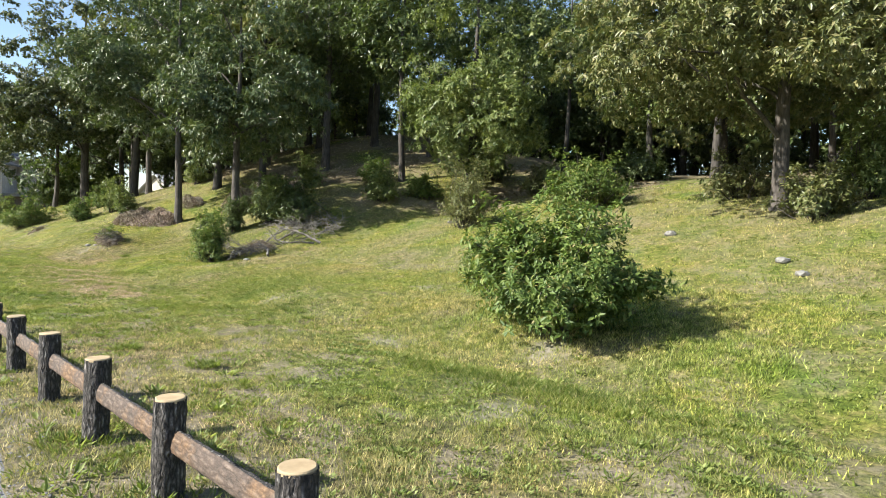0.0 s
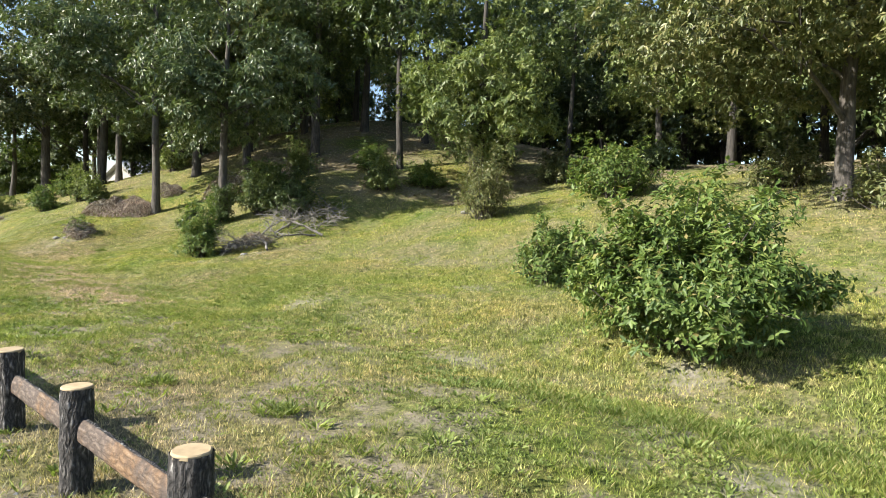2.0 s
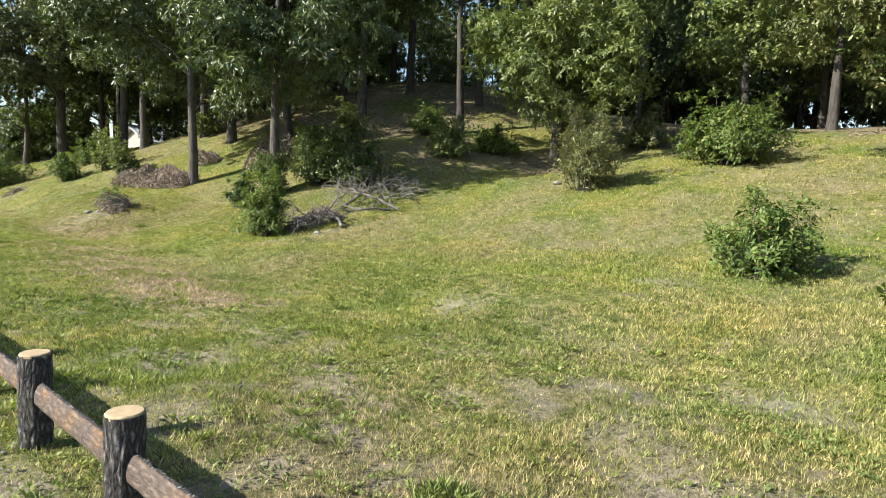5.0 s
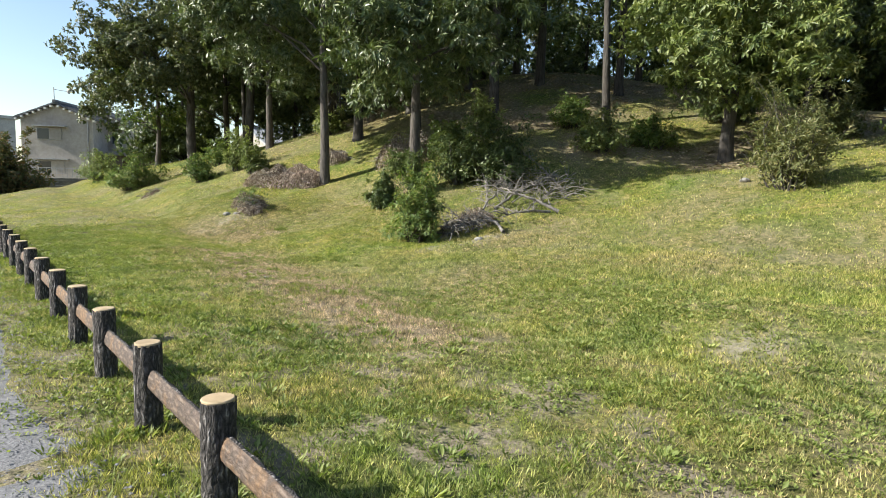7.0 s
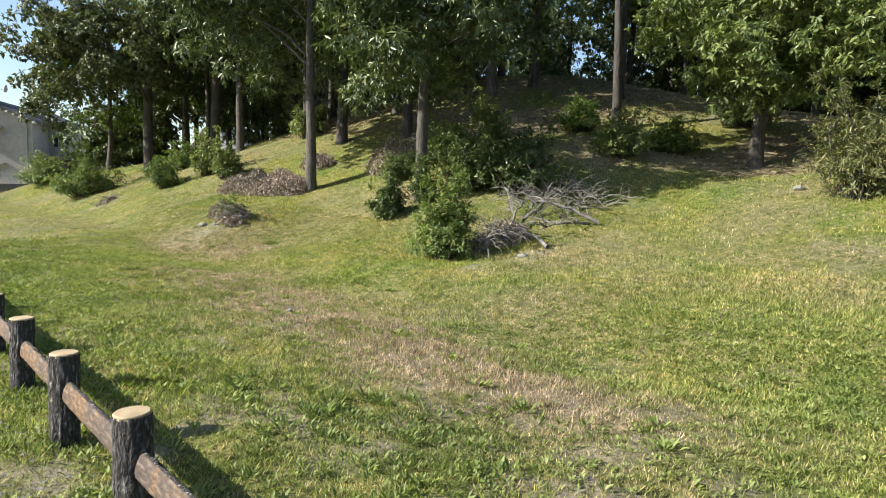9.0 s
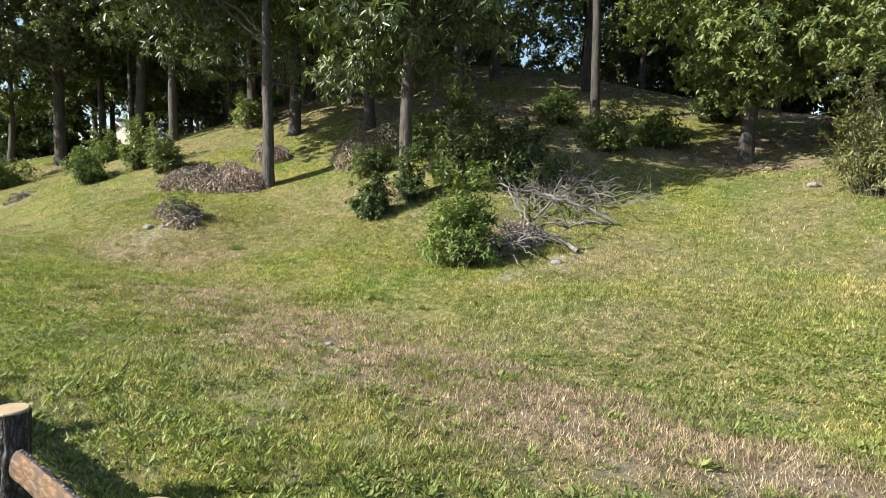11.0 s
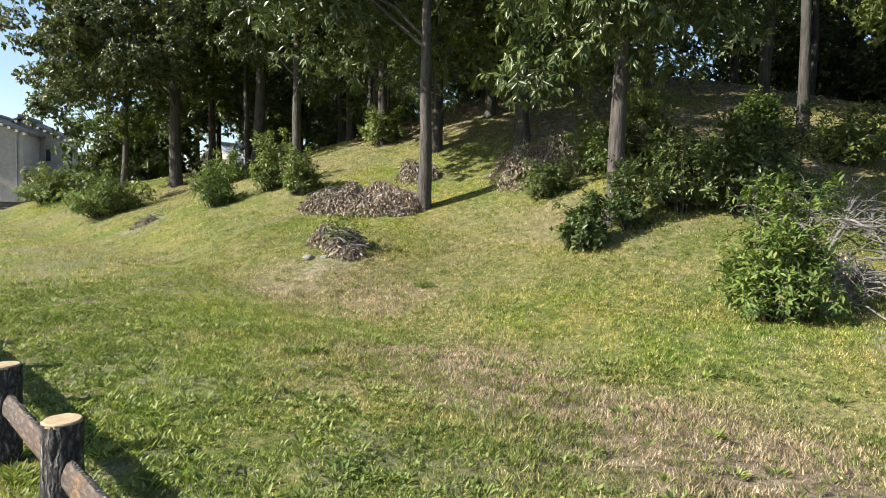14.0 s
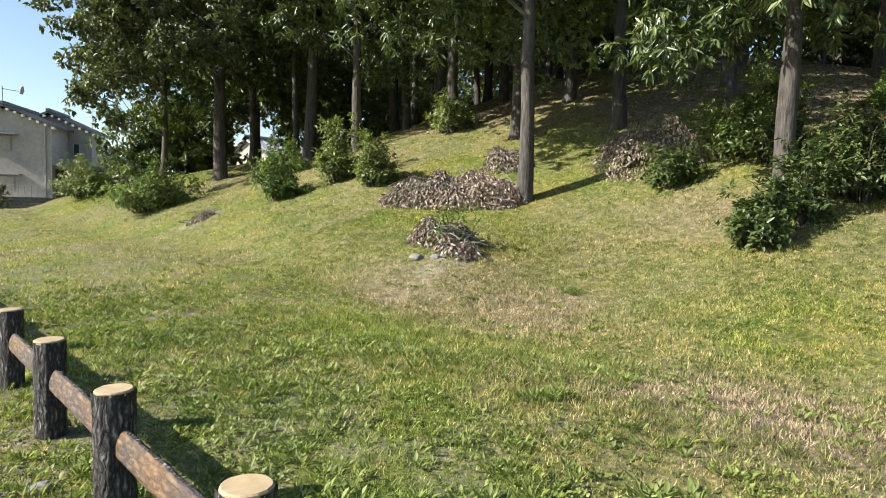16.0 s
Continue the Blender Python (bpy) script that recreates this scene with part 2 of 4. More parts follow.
def part_bm(name, bm, material, parent, label=""):
    me = bpy.data.meshes.new(name)
    bm.to_mesh(me)
    bm.free()
    me.materials.append(material)
    return part(name, me, parent, label)


def unit(v):
    return v / np.maximum(np.linalg.norm(v, axis=-1, keepdims=True), 1e-9)


def tube(points, radii, sides=8, wobble=0.0):
    """Verts and quads of a tapered tube along a line of points."""
    pts, radii = np.asarray(points, float), np.asarray(radii, float)
    tang = unit(np.gradient(pts, axis=0))
    ref = np.where(np.abs(tang[:, 2:3]) > 0.9, [[1.0, 0, 0]], [[0, 0, 1.0]])
    u = unit(np.cross(tang, ref))
    w = np.cross(tang, u)
    a = np.linspace(0, 2 * np.pi, sides, endpoint=False)
    rad = radii[:, None] * (1 + wobble * rng.normal(size=(len(pts), sides)))
    v = pts[:, None] + rad[..., None] * (np.cos(a)[None, :, None] * u[:, None] + np.sin(a)[None, :, None] * w[:, None])
    i, j = np.meshgrid(np.arange(len(pts) - 1), np.arange(sides), indexing="ij")
    k = (j + 1) % sides
    f = np.stack([i * sides + j, i * sides + k, (i + 1) * sides + k, (i + 1) * sides + j], -1).reshape(-1, 4)
    return v.reshape(-1, 3), f


def merge(pieces):
    vs, fs, n = [], [], 0
    for v, f in pieces:
        vs.append(v)
        fs.append(np.asarray(f) + n)
        n += len(v)
    return np.concatenate(vs), np.concatenate(fs)


def bent(a, b, n=6, sag=0.1):
    """A wavering line from a to b."""
    a, b = np.asarray(a, float), np.asarray(b, float)
    t = np.linspace(0, 1, n)[:, None]
    d = np.linalg.norm(b - a)
    off = rng.normal(size=(n, 3)) * sag * d * 0.25 * np.sin(np.pi * t)
    off[:, 2] += (sag * d * np.sin(np.pi * t))[:, 0]
    return a + (b - a) * t + off


def leaf_arrays(pos, way, up, length, width):
    """Folded pointed leaves: two triangles on one rib each."""
    way = unit(way)
    side = unit(np.cross(way, up))
    nor = np.cross(side, way)
    length, width = np.asarray(length)[:, None], np.asarray(width)[:, None]
    mid = pos + way * length * 0.5
    tip = pos + way * length - nor * length * 0.12
    left, right = mid + side * width * 0.5 + nor * width * 0.16, mid - side * width * 0.5 + nor * width * 0.16
    v = np.stack([pos, right, tip, left], 1).reshape(-1, 3)
    b = np.arange(len(pos))[:, None] * 4
    f = np.stack([b + [0, 1, 2], b + [0, 2, 3]], 1).reshape(-1, 3)
    return v, f


def wave(p, s, k):
    x, y, z = p[:, 0] * s, p[:, 1] * s, p[:, 2] * s
    return np.sin(1.7 * x + 2.3 * y + k) * np.sin(2.1 * z - 1.1 * x + 2 * k) + np.sin(2.9 * y + 1.3 * z + 3 * k) * 0.6


def rosettes(anchor, axis, per, length, width, droop, spread=0.02):
    """Star-shaped sprays of leaves: per leaves round each anchor."""
    n = len(anchor) * per
    a, x = np.repeat(anchor, per, 0), np.repeat(axis, per, 0)
    pos = a + rng.normal(size=(n, 3)) * spread
    out = rng.normal(size=(n, 3))
    out = unit(out - (out * x).sum(1, keepdims=True) * x)
    way = out * 0.85 + x * rng.uniform(-0.1, 0.9, n)[:, None] + np.array([0, 0, -droop])
    up = x * 0.8 + np.array([0, 0, 0.7]) + rng.normal(size=(n, 3)) * 0.25
    size = rng.uniform(0.6, 1.25, n)
    return leaf_arrays(pos, way, up, length * size, width * size * rng.uniform(0.8, 1.2, n))


def foliage(blobs, boughs, stars, per, length, width, droop=0.35, bough=(0.4, 0.85)):
    """Boughs in a set of ellipsoids (centre, radii), each a flattened mass of leaf sprays with air between it and the next."""
    vol = np.array([np.prod(r) ** 0.67 for _, r in blobs])
    anchors, axes, tips = [], [], []
    for (c, r), share in zip(blobs, vol / vol.sum()):
        for _ in range(max(2, int(boughs * share))):
            d = unit(rng.normal(size=3))
            p = np.asarray(c) + d * rng.random() ** 0.3 * np.asarray(r)
            b = rng.uniform(*bough)
            m = int(stars * (b / 0.6) ** 1.6)
            e = unit(rng.normal(size=(m, 3)) + np.array([d[0] * 0.5, d[1] * 0.5, 0.55]))
            q = p + e * (rng.random((m, 1)) ** 0.35) * b * np.array([1, 1, 0.55])
            q[:, 2] -= 0.25 * ((q[:, 0] - p[0]) ** 2 + (q[:, 1] - p[1]) ** 2) / b
            anchors.append(q)
            axes.append(unit(e + d * 0.4 + rng.normal(size=(m, 3)) * 0.3))
            tips.append(p)
    q, x = np.concatenate(anchors), np.concatenate(axes)
    return rosettes(q, x, per, length, width, droop), np.array(tips)


# ---- ground ----
def softplus(u):
    return np.log1p(np.exp(np.clip(u, -30, 30)))


def smooth(a, b, v):
    t = np.clip((v - a) / (b - a), 0, 1)
    return t * t * (3 - 2 * t)


BUMPS = [(10.5, 27, 3, -0.358), (8, 24.5, 2.5, -0.312), (14.5, 22.5, 2.5, 0.431), (13.5, 18.5, 2.5, -0.246), (10.5, 35.2, 3.5, 0.363), (6.3, 10.5, 2, 0.199),
         (18.3, 17.4, 2.3, -0.45), (9.6, 29.2, 3, 0.2), (7.8, 26.9, 1.2, 0.15), (10.6, 22.2, 1.6, 0.13), (8.5, 19.5, 1.1, -0.12)]


def ground_z(x, y):
    """Height of the ground: a path, a shallow swale, a bank and a wooded mound."""
    x, y = np.asarray(x, float), np.asarray(y, float)
    yc = np.clip(y, -6, 50)
    bank = 0.3082 * 2.0854 * softplus((x - 7.7478 - 0.2345 * yc + 0.0074 * yc ** 2) / 2.0854)
    z = 5.5 * np.tanh(bank / 5.5) - 0.2337 * np.exp(-((x - 5.693) / 0.9345) ** 2)
    z = z + 3.598 * np.exp(-(((x - 24.93) / 13.35) ** 2 + ((y - 32.0) / 11.09) ** 2))
    for a, b, r, k in BUMPS:
        z = z + k * np.exp(-((x - a) ** 2 + (y - b) ** 2) / r ** 2)
    fade = (1 - smooth(47, 66, y)) * (1 - smooth(38, 75, x)) * (1 - smooth(10, 60, -y))
    return 0.0319 - 0.0111 * np.clip(y, -40, 55) + z * fade


def gz(x, y):
    return float(ground_z(x, y))


def lattice(x, y, cell, seed):
    g = np.random.default_rng(seed).random((128, 128))
    u, v = x / cell, y / cell
    i, j = np.floor(u).astype(int), np.floor(v).astype(int)
    a, b = u - i, v - j
    a, b = a * a * (3 - 2 * a), b * b * (3 - 2 * b)
    s = lambda p, q: g[p % 128, q % 128]
    return (s(i, j) * (1 - a) + s(i + 1, j) * a) * (1 - b) + (s(i, j + 1) * (1 - a) + s(i + 1, j + 1) * a) * b


def spot(x, y, a, b, rx, ry, turn=0.0):
    c, s = math.cos(turn), math.sin(turn)
    u, v = (x - a) * c + (y - b) * s, -(x - a) * s + (y - b) * c
    return np.exp(-((u / rx) ** 2 + (v / ry) ** 2) ** 1.5)


BARE = [(6.1, 10.75, 0.5, 0.32), (5.6, 7.0, 0.32, 0.5), (4.6, 4.1, 0.5, 0.3), (3.9, 3.2, 0.55, 0.3), (8.6, 9.3, 0.25, 0.4), (9.2, 17.7, 0.8, 0.3), (4.7, 7.9, 0.3, 0.5),
        (6.4, 4.6, 0.4, 0.3), (7.0, 26.4, 0.6, 0.35), (6.8, 35.2, 0.6, 0.35), (8.0, 18.0, 0.5, 0.25), (5.0, 9.2, 0.35, 0.3)]


def wood_edge(y):
    return 12.9 + 1.7 * smooth(14, 18, y) * smooth(29, 25, y) + 3.6 * smooth(17.5, 12.5, y) * 1.9 + 0.6 * np.sin(y * 0.9) + 0.6 * smooth(24, 29, y) - 0.4 * smooth(30, 40, y)


def dry_at(x, y):
    strip = np.exp(-((x - 4.6 - 0.4 * np.sin(y * 0.35)) / 1.0) ** 2) * smooth(10, 15, y) * (1 - smooth(20.5, 23, y))
    verge = np.exp(-((x - 1.9) / 1.3) ** 2) * 0.45 * (1 - smooth(8, 12, y))
    low = lattice(x, y, 2.2, 3) * 0.5 + lattice(x, y, 0.8, 4) * 0.35
    return np.clip(1.1 * strip + verge + low - 0.26 + 0.6 * spot(x, y, 9.6, 17.2, 1.8, 1.0) + 0.5 * spot(x, y, 6.3, 24.6, 1.4, 2.4) + 0.35 * spot(x, y, 10, 24, 2.5, 3) + 0.3 * spot(x, y, 10, 40, 3, 5), 0, 1)


def thin_at(x, y):
    t = smooth(0.5, 0.8, lattice(x, y, 0.26, 9) * 0.75 + lattice(x, y, 0.6, 10) * 0.22 + lattice(x, y, 1.9, 8) * 0.18)
    return np.clip(t * (0.35 + 0.75 * np.exp(-((x - 2.0) / 2.2) ** 2)) * (1.15 - 0.55 * smooth(10, 20, y)) + smooth(1.2, 0.7, x) * 0.5, 0, 1)


def bare_at(x, y):
    b = sum(spot(x, y, *k) for k in BARE) * (0.45 + 0.8 * lattice(x, y, 0.16, 13))
    return np.clip(b * 0.8, 0, 1)


def litter_at(x, y):
    e = x - wood_edge(y) + (lattice(x, y, 1.6, 21) - 0.5) * 2.2
    holes = smooth(0.34, 0.6, lattice(x, y, 2.2, 22) * 0.7 + lattice(x, y, 0.7, 23) * 0.3) * 0.95
    return np.clip(smooth(-0.2, 2.2, e) * 0.95 - holes * (1 - 0.8 * smooth(5, 14, e)), 0, 1) * (1 - smooth(60, 70, y))


def rough_z(x, y):
    """Small lumps of the turf."""
    return (lattice(x, y, 0.5, 31) - 0.5) * 0.04 + (lattice(x, y, 1.7, 32) - 0.5) * 0.06 + (lattice(x, y, 0.24, 33) - 0.5) * 0.045


def make_ground():
    far = [90, 140, 220, 400, 900, 2000]
    xs = np.concatenate([[-v for v in reversed(far)], np.linspace(-60, -4, 15)[:-1], np.arange(-4, 0.4, 0.4), np.arange(0.4, 10, 0.12), np.arange(10, 20, 0.3), np.arange(20, 45, 0.6), np.linspace(45, 75, 12), far])
    ys = np.concatenate([[-v for v in reversed(far)], np.linspace(-60, -6, 15)[:-1], np.arange(-6, 1, 0.5), np.arange(1, 28, 0.13), np.arange(28, 40, 0.35), np.arange(40, 68, 0.5), np.linspace(68, 85, 6), far])
    X, Y = np.meshgrid(xs, ys, indexing="ij")
    rough = rough_z(X, Y)
    rough = rough * smooth(-8, -2, X) * smooth(60, 30, X) * (0.3 + 0.7 * smooth(0.9, 2.5, X))
    Z = ground_z(X, Y) + rough
    nx, ny = X.shape
    i, j = np.meshgrid(np.arange(nx - 1), np.arange(ny - 1), indexing="ij")
    f = np.stack([i * ny + j, (i + 1) * ny + j, (i + 1) * ny + j + 1, i * ny + j + 1], -1).reshape(-1, 4)
    me = mesh_np("ground", np.stack([X, Y, Z], -1).reshape(-1, 3), f, SOIL, True)
    for name, fn in (("dry", dry_at), ("thin", thin_at), ("bare", bare_at), ("litter", litter_at)):
        me.attributes.new(name, "FLOAT", "POINT").data.foreach_set("value", fn(X, Y).ravel().astype(np.float32))
    return tagged(new("ground", me), "sunlit mown lawn rising to a leaf-littered wooded bank", "lawn", kind="structure")


make_ground()


def make_path():
    xs, ys = np.array([-3.2, -2.9, -2, -1, -0.2, 0.5, 0.85]), np.arange(-6, 62, 0.25)
    X, Y = np.meshgrid(xs, ys, indexing="ij")
    X = X + (lattice(X * 0 + 5, Y, 0.6, 41) - 0.5) * 0.35 * (X > 0.2) + (lattice(X * 0 + 9, Y, 2.5, 42) - 0.5) * 0.3 * (X > 0.2)
    edge = np.where((X > 0.68) | (X < -3.1), -0.02, 0.022)
    Z = ground_z(X, Y) + edge
    nx, ny = X.shape
    i, j = np.meshgrid(np.arange(nx - 1), np.arange(ny - 1), indexing="ij")
    f = np.stack([i * ny + j, (i + 1) * ny + j, (i + 1) * ny + j + 1, i * ny + j + 1], -1).reshape(-1, 4)
    tagged(new("path", mesh_np("path", np.stack([X, Y, Z], -1).reshape(-1, 3), f, GRAVEL, True)), "pale grey gravel footpath beside the log fence", "path", kind="structure")


make_path()

# ---- log fence ----
PITCH, FIRST_Y, POSTS = 1.277, -1.80, 36


def post_y(i):
    return FIRST_Y + min(i, 16) * PITCH + max(i - 16, 0) * 1.2


def fence_x(y):
    return 1.265 - 0.0042 * y


def post_mesh(seed):
    r = np.random.default_rng(seed)
    sides, rows = 40, 22
    a = np.linspace(0, 2 * np.pi, sides, endpoint=False)
    z = np.linspace(-0.25, 0.545, rows)
    furrow = np.zeros((rows, sides))
    for k in range(13):
        c = k * 6.283 / 13 + r.normal() * 0.12 + 0.10 * np.sin(z * r.uniform(8, 16) + r.random() * 6) + 0.05 * np.sin(z * 41 + r.random() * 6)
        d = np.abs((a[None] - c[:, None] + np.pi) % (2 * np.pi) - np.pi)
        furrow -= np.exp(-(d / 0.085) ** 2) * (0.013 * (0.35 + 0.65 * r.random((rows, 1))))
    rad = 0.083 + furrow + r.normal(size=(rows, sides)) * 0.0016 + 0.003 * np.sin(a * 2 + r.random() * 6)[None]
    v = np.stack([rad * np.cos(a), rad * np.sin(a), np.repeat(z[:, None], sides, 1)], -1).reshape(-1, 3)
    i, j = np.meshgrid(np.arange(rows - 1), np.arange(sides), indexing="ij")
    k = (j + 1) % sides
    f = np.stack([i * sides + j, i * sides + k, (i + 1) * sides + k, (i + 1) * sides + j], -1).reshape(-1, 4)
    return mesh_np("post", v, f, POST_BARK, True)


def cut_mesh(seed):
    r = np.random.default_rng(seed)
    bm = bmesh.new()
    a = np.linspace(0, 2 * np.pi, 30, endpoint=False)
    rad = 0.077 + r.normal(size=30) * 0.0012
    low = [bm.verts.new((q * math.cos(t), q * math.sin(t), 0.535)) for q, t in zip(rad, a)]
    mid = [bm.verts.new((q * math.cos(t), q * math.sin(t), 0.549)) for q, t in zip(rad, a)]
    top = [bm.verts.new((q * 0.93 * math.cos(t), q * 0.93 * math.sin(t), 0.554)) for q, t in zip(rad, a)]
    for p, q in ((low, mid), (mid, top)):
        for i in range(30):
            bm.faces.new((p[i], p[i - 29], q[i - 29], q[i]))
    bm.faces.new(top)
    me = bpy.data.meshes.new("cut_top")
    bm.to_mesh(me)
    bm.free()
    me.materials.append(CUT_WOOD)
    return me


def rail_mesh(seed):
    """A split log: a slightly domed sawn face towards the path and the sky, bark behind."""
    r = np.random.default_rng(seed)
    sides, rows = 24, 22
    a = np.linspace(0, 2 * np.pi, sides, endpoint=False)
    y = np.linspace(-PITCH / 2 + 0.03, PITCH / 2 - 0.03, rows)
    front = (a > 0.5 * np.pi) & (a < 1.5 * np.pi)
    cx = np.where(front, 0.020 * np.cos(a), 0.048 * np.cos(a))
    cz = 0.060 * np.sin(a)
    rough = np.where(front, 0.0012, 0.0035)
    k = 1 + (r.normal(size=(rows, sides)) * rough + r.normal(size=(1, sides)) * rough) / 0.06
    t = radians(-12)
    u, w = cx * k, cz * k
    v = np.stack([u * math.cos(t) - w * math.sin(t), np.repeat(y[:, None], sides, 1), u * math.sin(t) + w * math.cos(t)], -1).reshape(-1, 3)
    i, j = np.meshgrid(np.arange(rows - 1), np.arange(sides), indexing="ij")
    n = (j + 1) % sides
    f = np.stack([i * sides + j, (i + 1) * sides + j, (i + 1) * sides + n, i * sides + n], -1).reshape(-1, 4)
    me = mesh_np("rail", v, f, RAIL_BARK, True)
    me.materials.append(POST_BARK)
    me.polygons.foreach_set("material_index", np.where(front[j.ravel()] & front[n.ravel()], 0, 1).astype(np.int32))
    return me


def make_fence():
    fence = tagged(new("log_fence"), "low imitation-log fence with pale cut post tops and brown rails", "fence")
    posts, cuts, rails = [post_mesh(s) for s in range(5)], [cut_mesh(s) for s in range(3)], [rail_mesh(s) for s in range(4)]
    for i in range(POSTS):
        y = post_y(i)
        x = fence_x(y)
        p = part("post", posts[i % 5], fence)
        p.matrix_basis = pose(x, y, gz(x, y), random.uniform(-1, 1), random.uniform(-1, 1), random.uniform(0, 360))
        part("cut_top", cuts[i % 3], p, "pale tan sawn post top")
        if i:
            y0 = post_y(i - 1)
            a, b = Vector((fence_x(y0), y0, gz(fence_x(y0), y0) + 0.33)), Vector((x, y, gz(x, y) + 0.335))
            r = part("rail", rails[i % 4], fence, "brown worn imitation-wood rail")
            d = b - a
            r.matrix_basis = Matrix.Translation((a + b) / 2) @ pose(0, 0, 0, math.degrees(math.atan2(d.z, d.y)), 0, -math.degrees(math.atan2(d.x, d.y)))


make_fence()


# ---- trees ----
def tree(x, y, height, trunk_r, low, radius, leaf=GREEN, bark=BARK, boughs=60, stars=13, per=10, length=0.22, width=0.06, lean=(0, 0), off=(0, 0), label="", limbs=7, bough=(0.4, 0.85), droop=0.45, flare=1.28, inner=0):
    """A tree with its foot at (x, y): low is the height of the lowest leaves, radius that of the crown."""
    root = tagged(new("tree"), label or "leafy deciduous tree with grey-brown trunk on the grassy bank", "tree", "woodland trees")
    root.location = (x, y, gz(x, y) - 0.03)
    zs = np.linspace(0, height * 0.86, 12)
    px = lean[0] * zs + np.cumsum(rng.normal(size=12)) * 0.022 * height / 10
    py = lean[1] * zs + np.cumsum(rng.normal(size=12)) * 0.022 * height / 10
    px, py = px - px[0], py - py[0]
    rad = trunk_r * (1 - 0.82 * (zs / zs[-1]) ** 1.1)
    zs[0] = -0.3
    line = np.stack([px, py, zs], -1)
    foot = np.array([[px[0], py[0], -0.3], [px[0], py[0], 0.0], [px[0], py[0], 0.12], [px[0], py[0], 0.4]])
    line = np.concatenate([foot, line[1:]])
    rad = np.concatenate([[trunk_r * flare * 1.1, trunk_r * flare, trunk_r * (1 + (flare - 1) * 0.5), trunk_r * 1.06], rad[1:]])
    v, f = tube(line, rad, 12, 0.035)
    part("trunk", mesh_np("trunk", v, f, bark, True), root)
    mid = (low + height) / 2
    ax = np.interp(mid, zs, px) + off[0]
    ay = np.interp(mid, zs, py) + off[1]
    blobs = [((ax, ay, mid), (radius * 0.8, radius * 0.8, (height - low) * 0.5))]
    for k in range(10):
        t = k * 2 * math.pi / 10 + rng.random() * 0.6
        zc = low + (height - low) * rng.uniform(0.08, 0.5)
        blobs.append(((ax + math.cos(t) * radius * 0.6, ay + math.sin(t) * radius * 0.6, zc), (radius * 0.46, radius * 0.46, (height - low) * rng.uniform(0.12, 0.22))))
    for k in range(inner):
        t = k * 2 * math.pi / inner
        zc = low + (height - low) * rng.uniform(0.1, 0.45)
        blobs.append(((ax + math.cos(t) * radius * 0.3, ay + math.sin(t) * radius * 0.3, zc), (radius * 0.35, radius * 0.35, (height - low) * 0.2)))
    (lv, lf), q = foliage(blobs, boughs, stars, per, length, width, droop, bough)
    part("crown", mesh_np("crown", lv, lf, leaf), root)
    picks = q[rng.choice(len(q), limbs, replace=False)]
    for e in picks:
        z0 = max(low * 0.75, min(e[2] - 0.5 * np.hypot(e[0], e[1]), height * 0.7))
        s = np.array([np.interp(z0, zs, px), np.interp(z0, zs, py), z0])
        r0 = trunk_r * 0.28 * (1 - z0 / height) + 0.015
        pieces = [tube(bent(s, e, 7, 0.12), np.linspace(r0, 0.012, 7), 6, 0.04)]
        near = q[np.argsort(((q - e) ** 2).sum(1))[1:7]]
        base = bent(s, e, 7, 0.0)
        pieces += [tube(bent(base[rng.integers(3, 6)], b, 4, 0.1), np.linspace(r0 * 0.35, 0.005, 4), 4) for b in near]
        v, f = merge(pieces)
        part("limb", mesh_np("limb", v, f, bark, True), root)
    return root


T_NEAR = "leafy chestnut-like tree with grey trunk at the wood's edge"
tree(10.72, 27.85, 12.0, 0.165, 3.3, 3.4, GREEN, boughs=250, label="tall straight grey trunk beside a withered leaf heap", lean=(-0.015, 0.0), off=(-0.9, 2.6), limbs=9)
tree(11.0, 22.87, 9.5, 0.17, 2.3, 3.1, GREEN, boughs=215, label="low-branched tree with long hanging leaves on the bank", length=0.21, width=0.056, droop=0.75, stars=15)
tree(17.4, 26.5, 12, 0.21, 4.2, 3.2, DEEP, boughs=152, label="stout grey trunk inside the shaded wood edge")
tree(18.3, 17.4, 10.5, 0.2, 1.7, 3.2, FRESH, BARK_SHADED, boughs=290, label="broad fresh-green tree with shade-darkened trunk at the lawn edge", inner=6, stars=16, length=0.18, width=0.062)
tree(16.57, 5.24, 10.5, 0.2, 2.3, 4.9, OLIVE, boughs=470, label="wide olive-green tree with thick pale trunk on the lawn", off=(-0.4, 0.2), stars=26, length=0.145, width=0.052, droop=0.7, inner=8)
tree(12.3, 36.2, 11, 0.16, 2.4, 3.4, GREEN, boughs=220, label="slim tree with drooping mid-green crown on the bank")
tree(11.0, 43.6, 14.5, 0.26, 3.0, 5.0, BRONZE, boughs=330, label="large dark-leaved tree at the end of the bank", off=(-0.9, 0.0), length=0.18, width=0.085, stars=22, limbs=10)
tree(14.2, 47.2, 11, 0.2, 2.4, 3.8, DEEP, length=0.3, width=0.12, boughs=164, label=T_NEAR)
tree(10.4, 48.2, 9.0, 0.16, 2.2, 2.6, BUSHY, length=0.2, width=0.08, stars=15, boughs=110, label="feathery pale-green tree near the block wall", off=(-0.9, 0.0), bough=(0.35, 0.7))
tree(13.0, 52.5, 7.5, 0.15, 0.4, 2.9, DEEP, BARK_SHADED, length=0.26, width=0.12, stars=13, boughs=130, label="dense dark low tree behind the end of the bank")
tree(25.5, 52.5, 7.0, 0.14, 0.4, 2.6, DEEP, BARK_SHADED, length=0.26, width=0.12, stars=13, boughs=110, label="dense dark low tree behind the end of the bank")

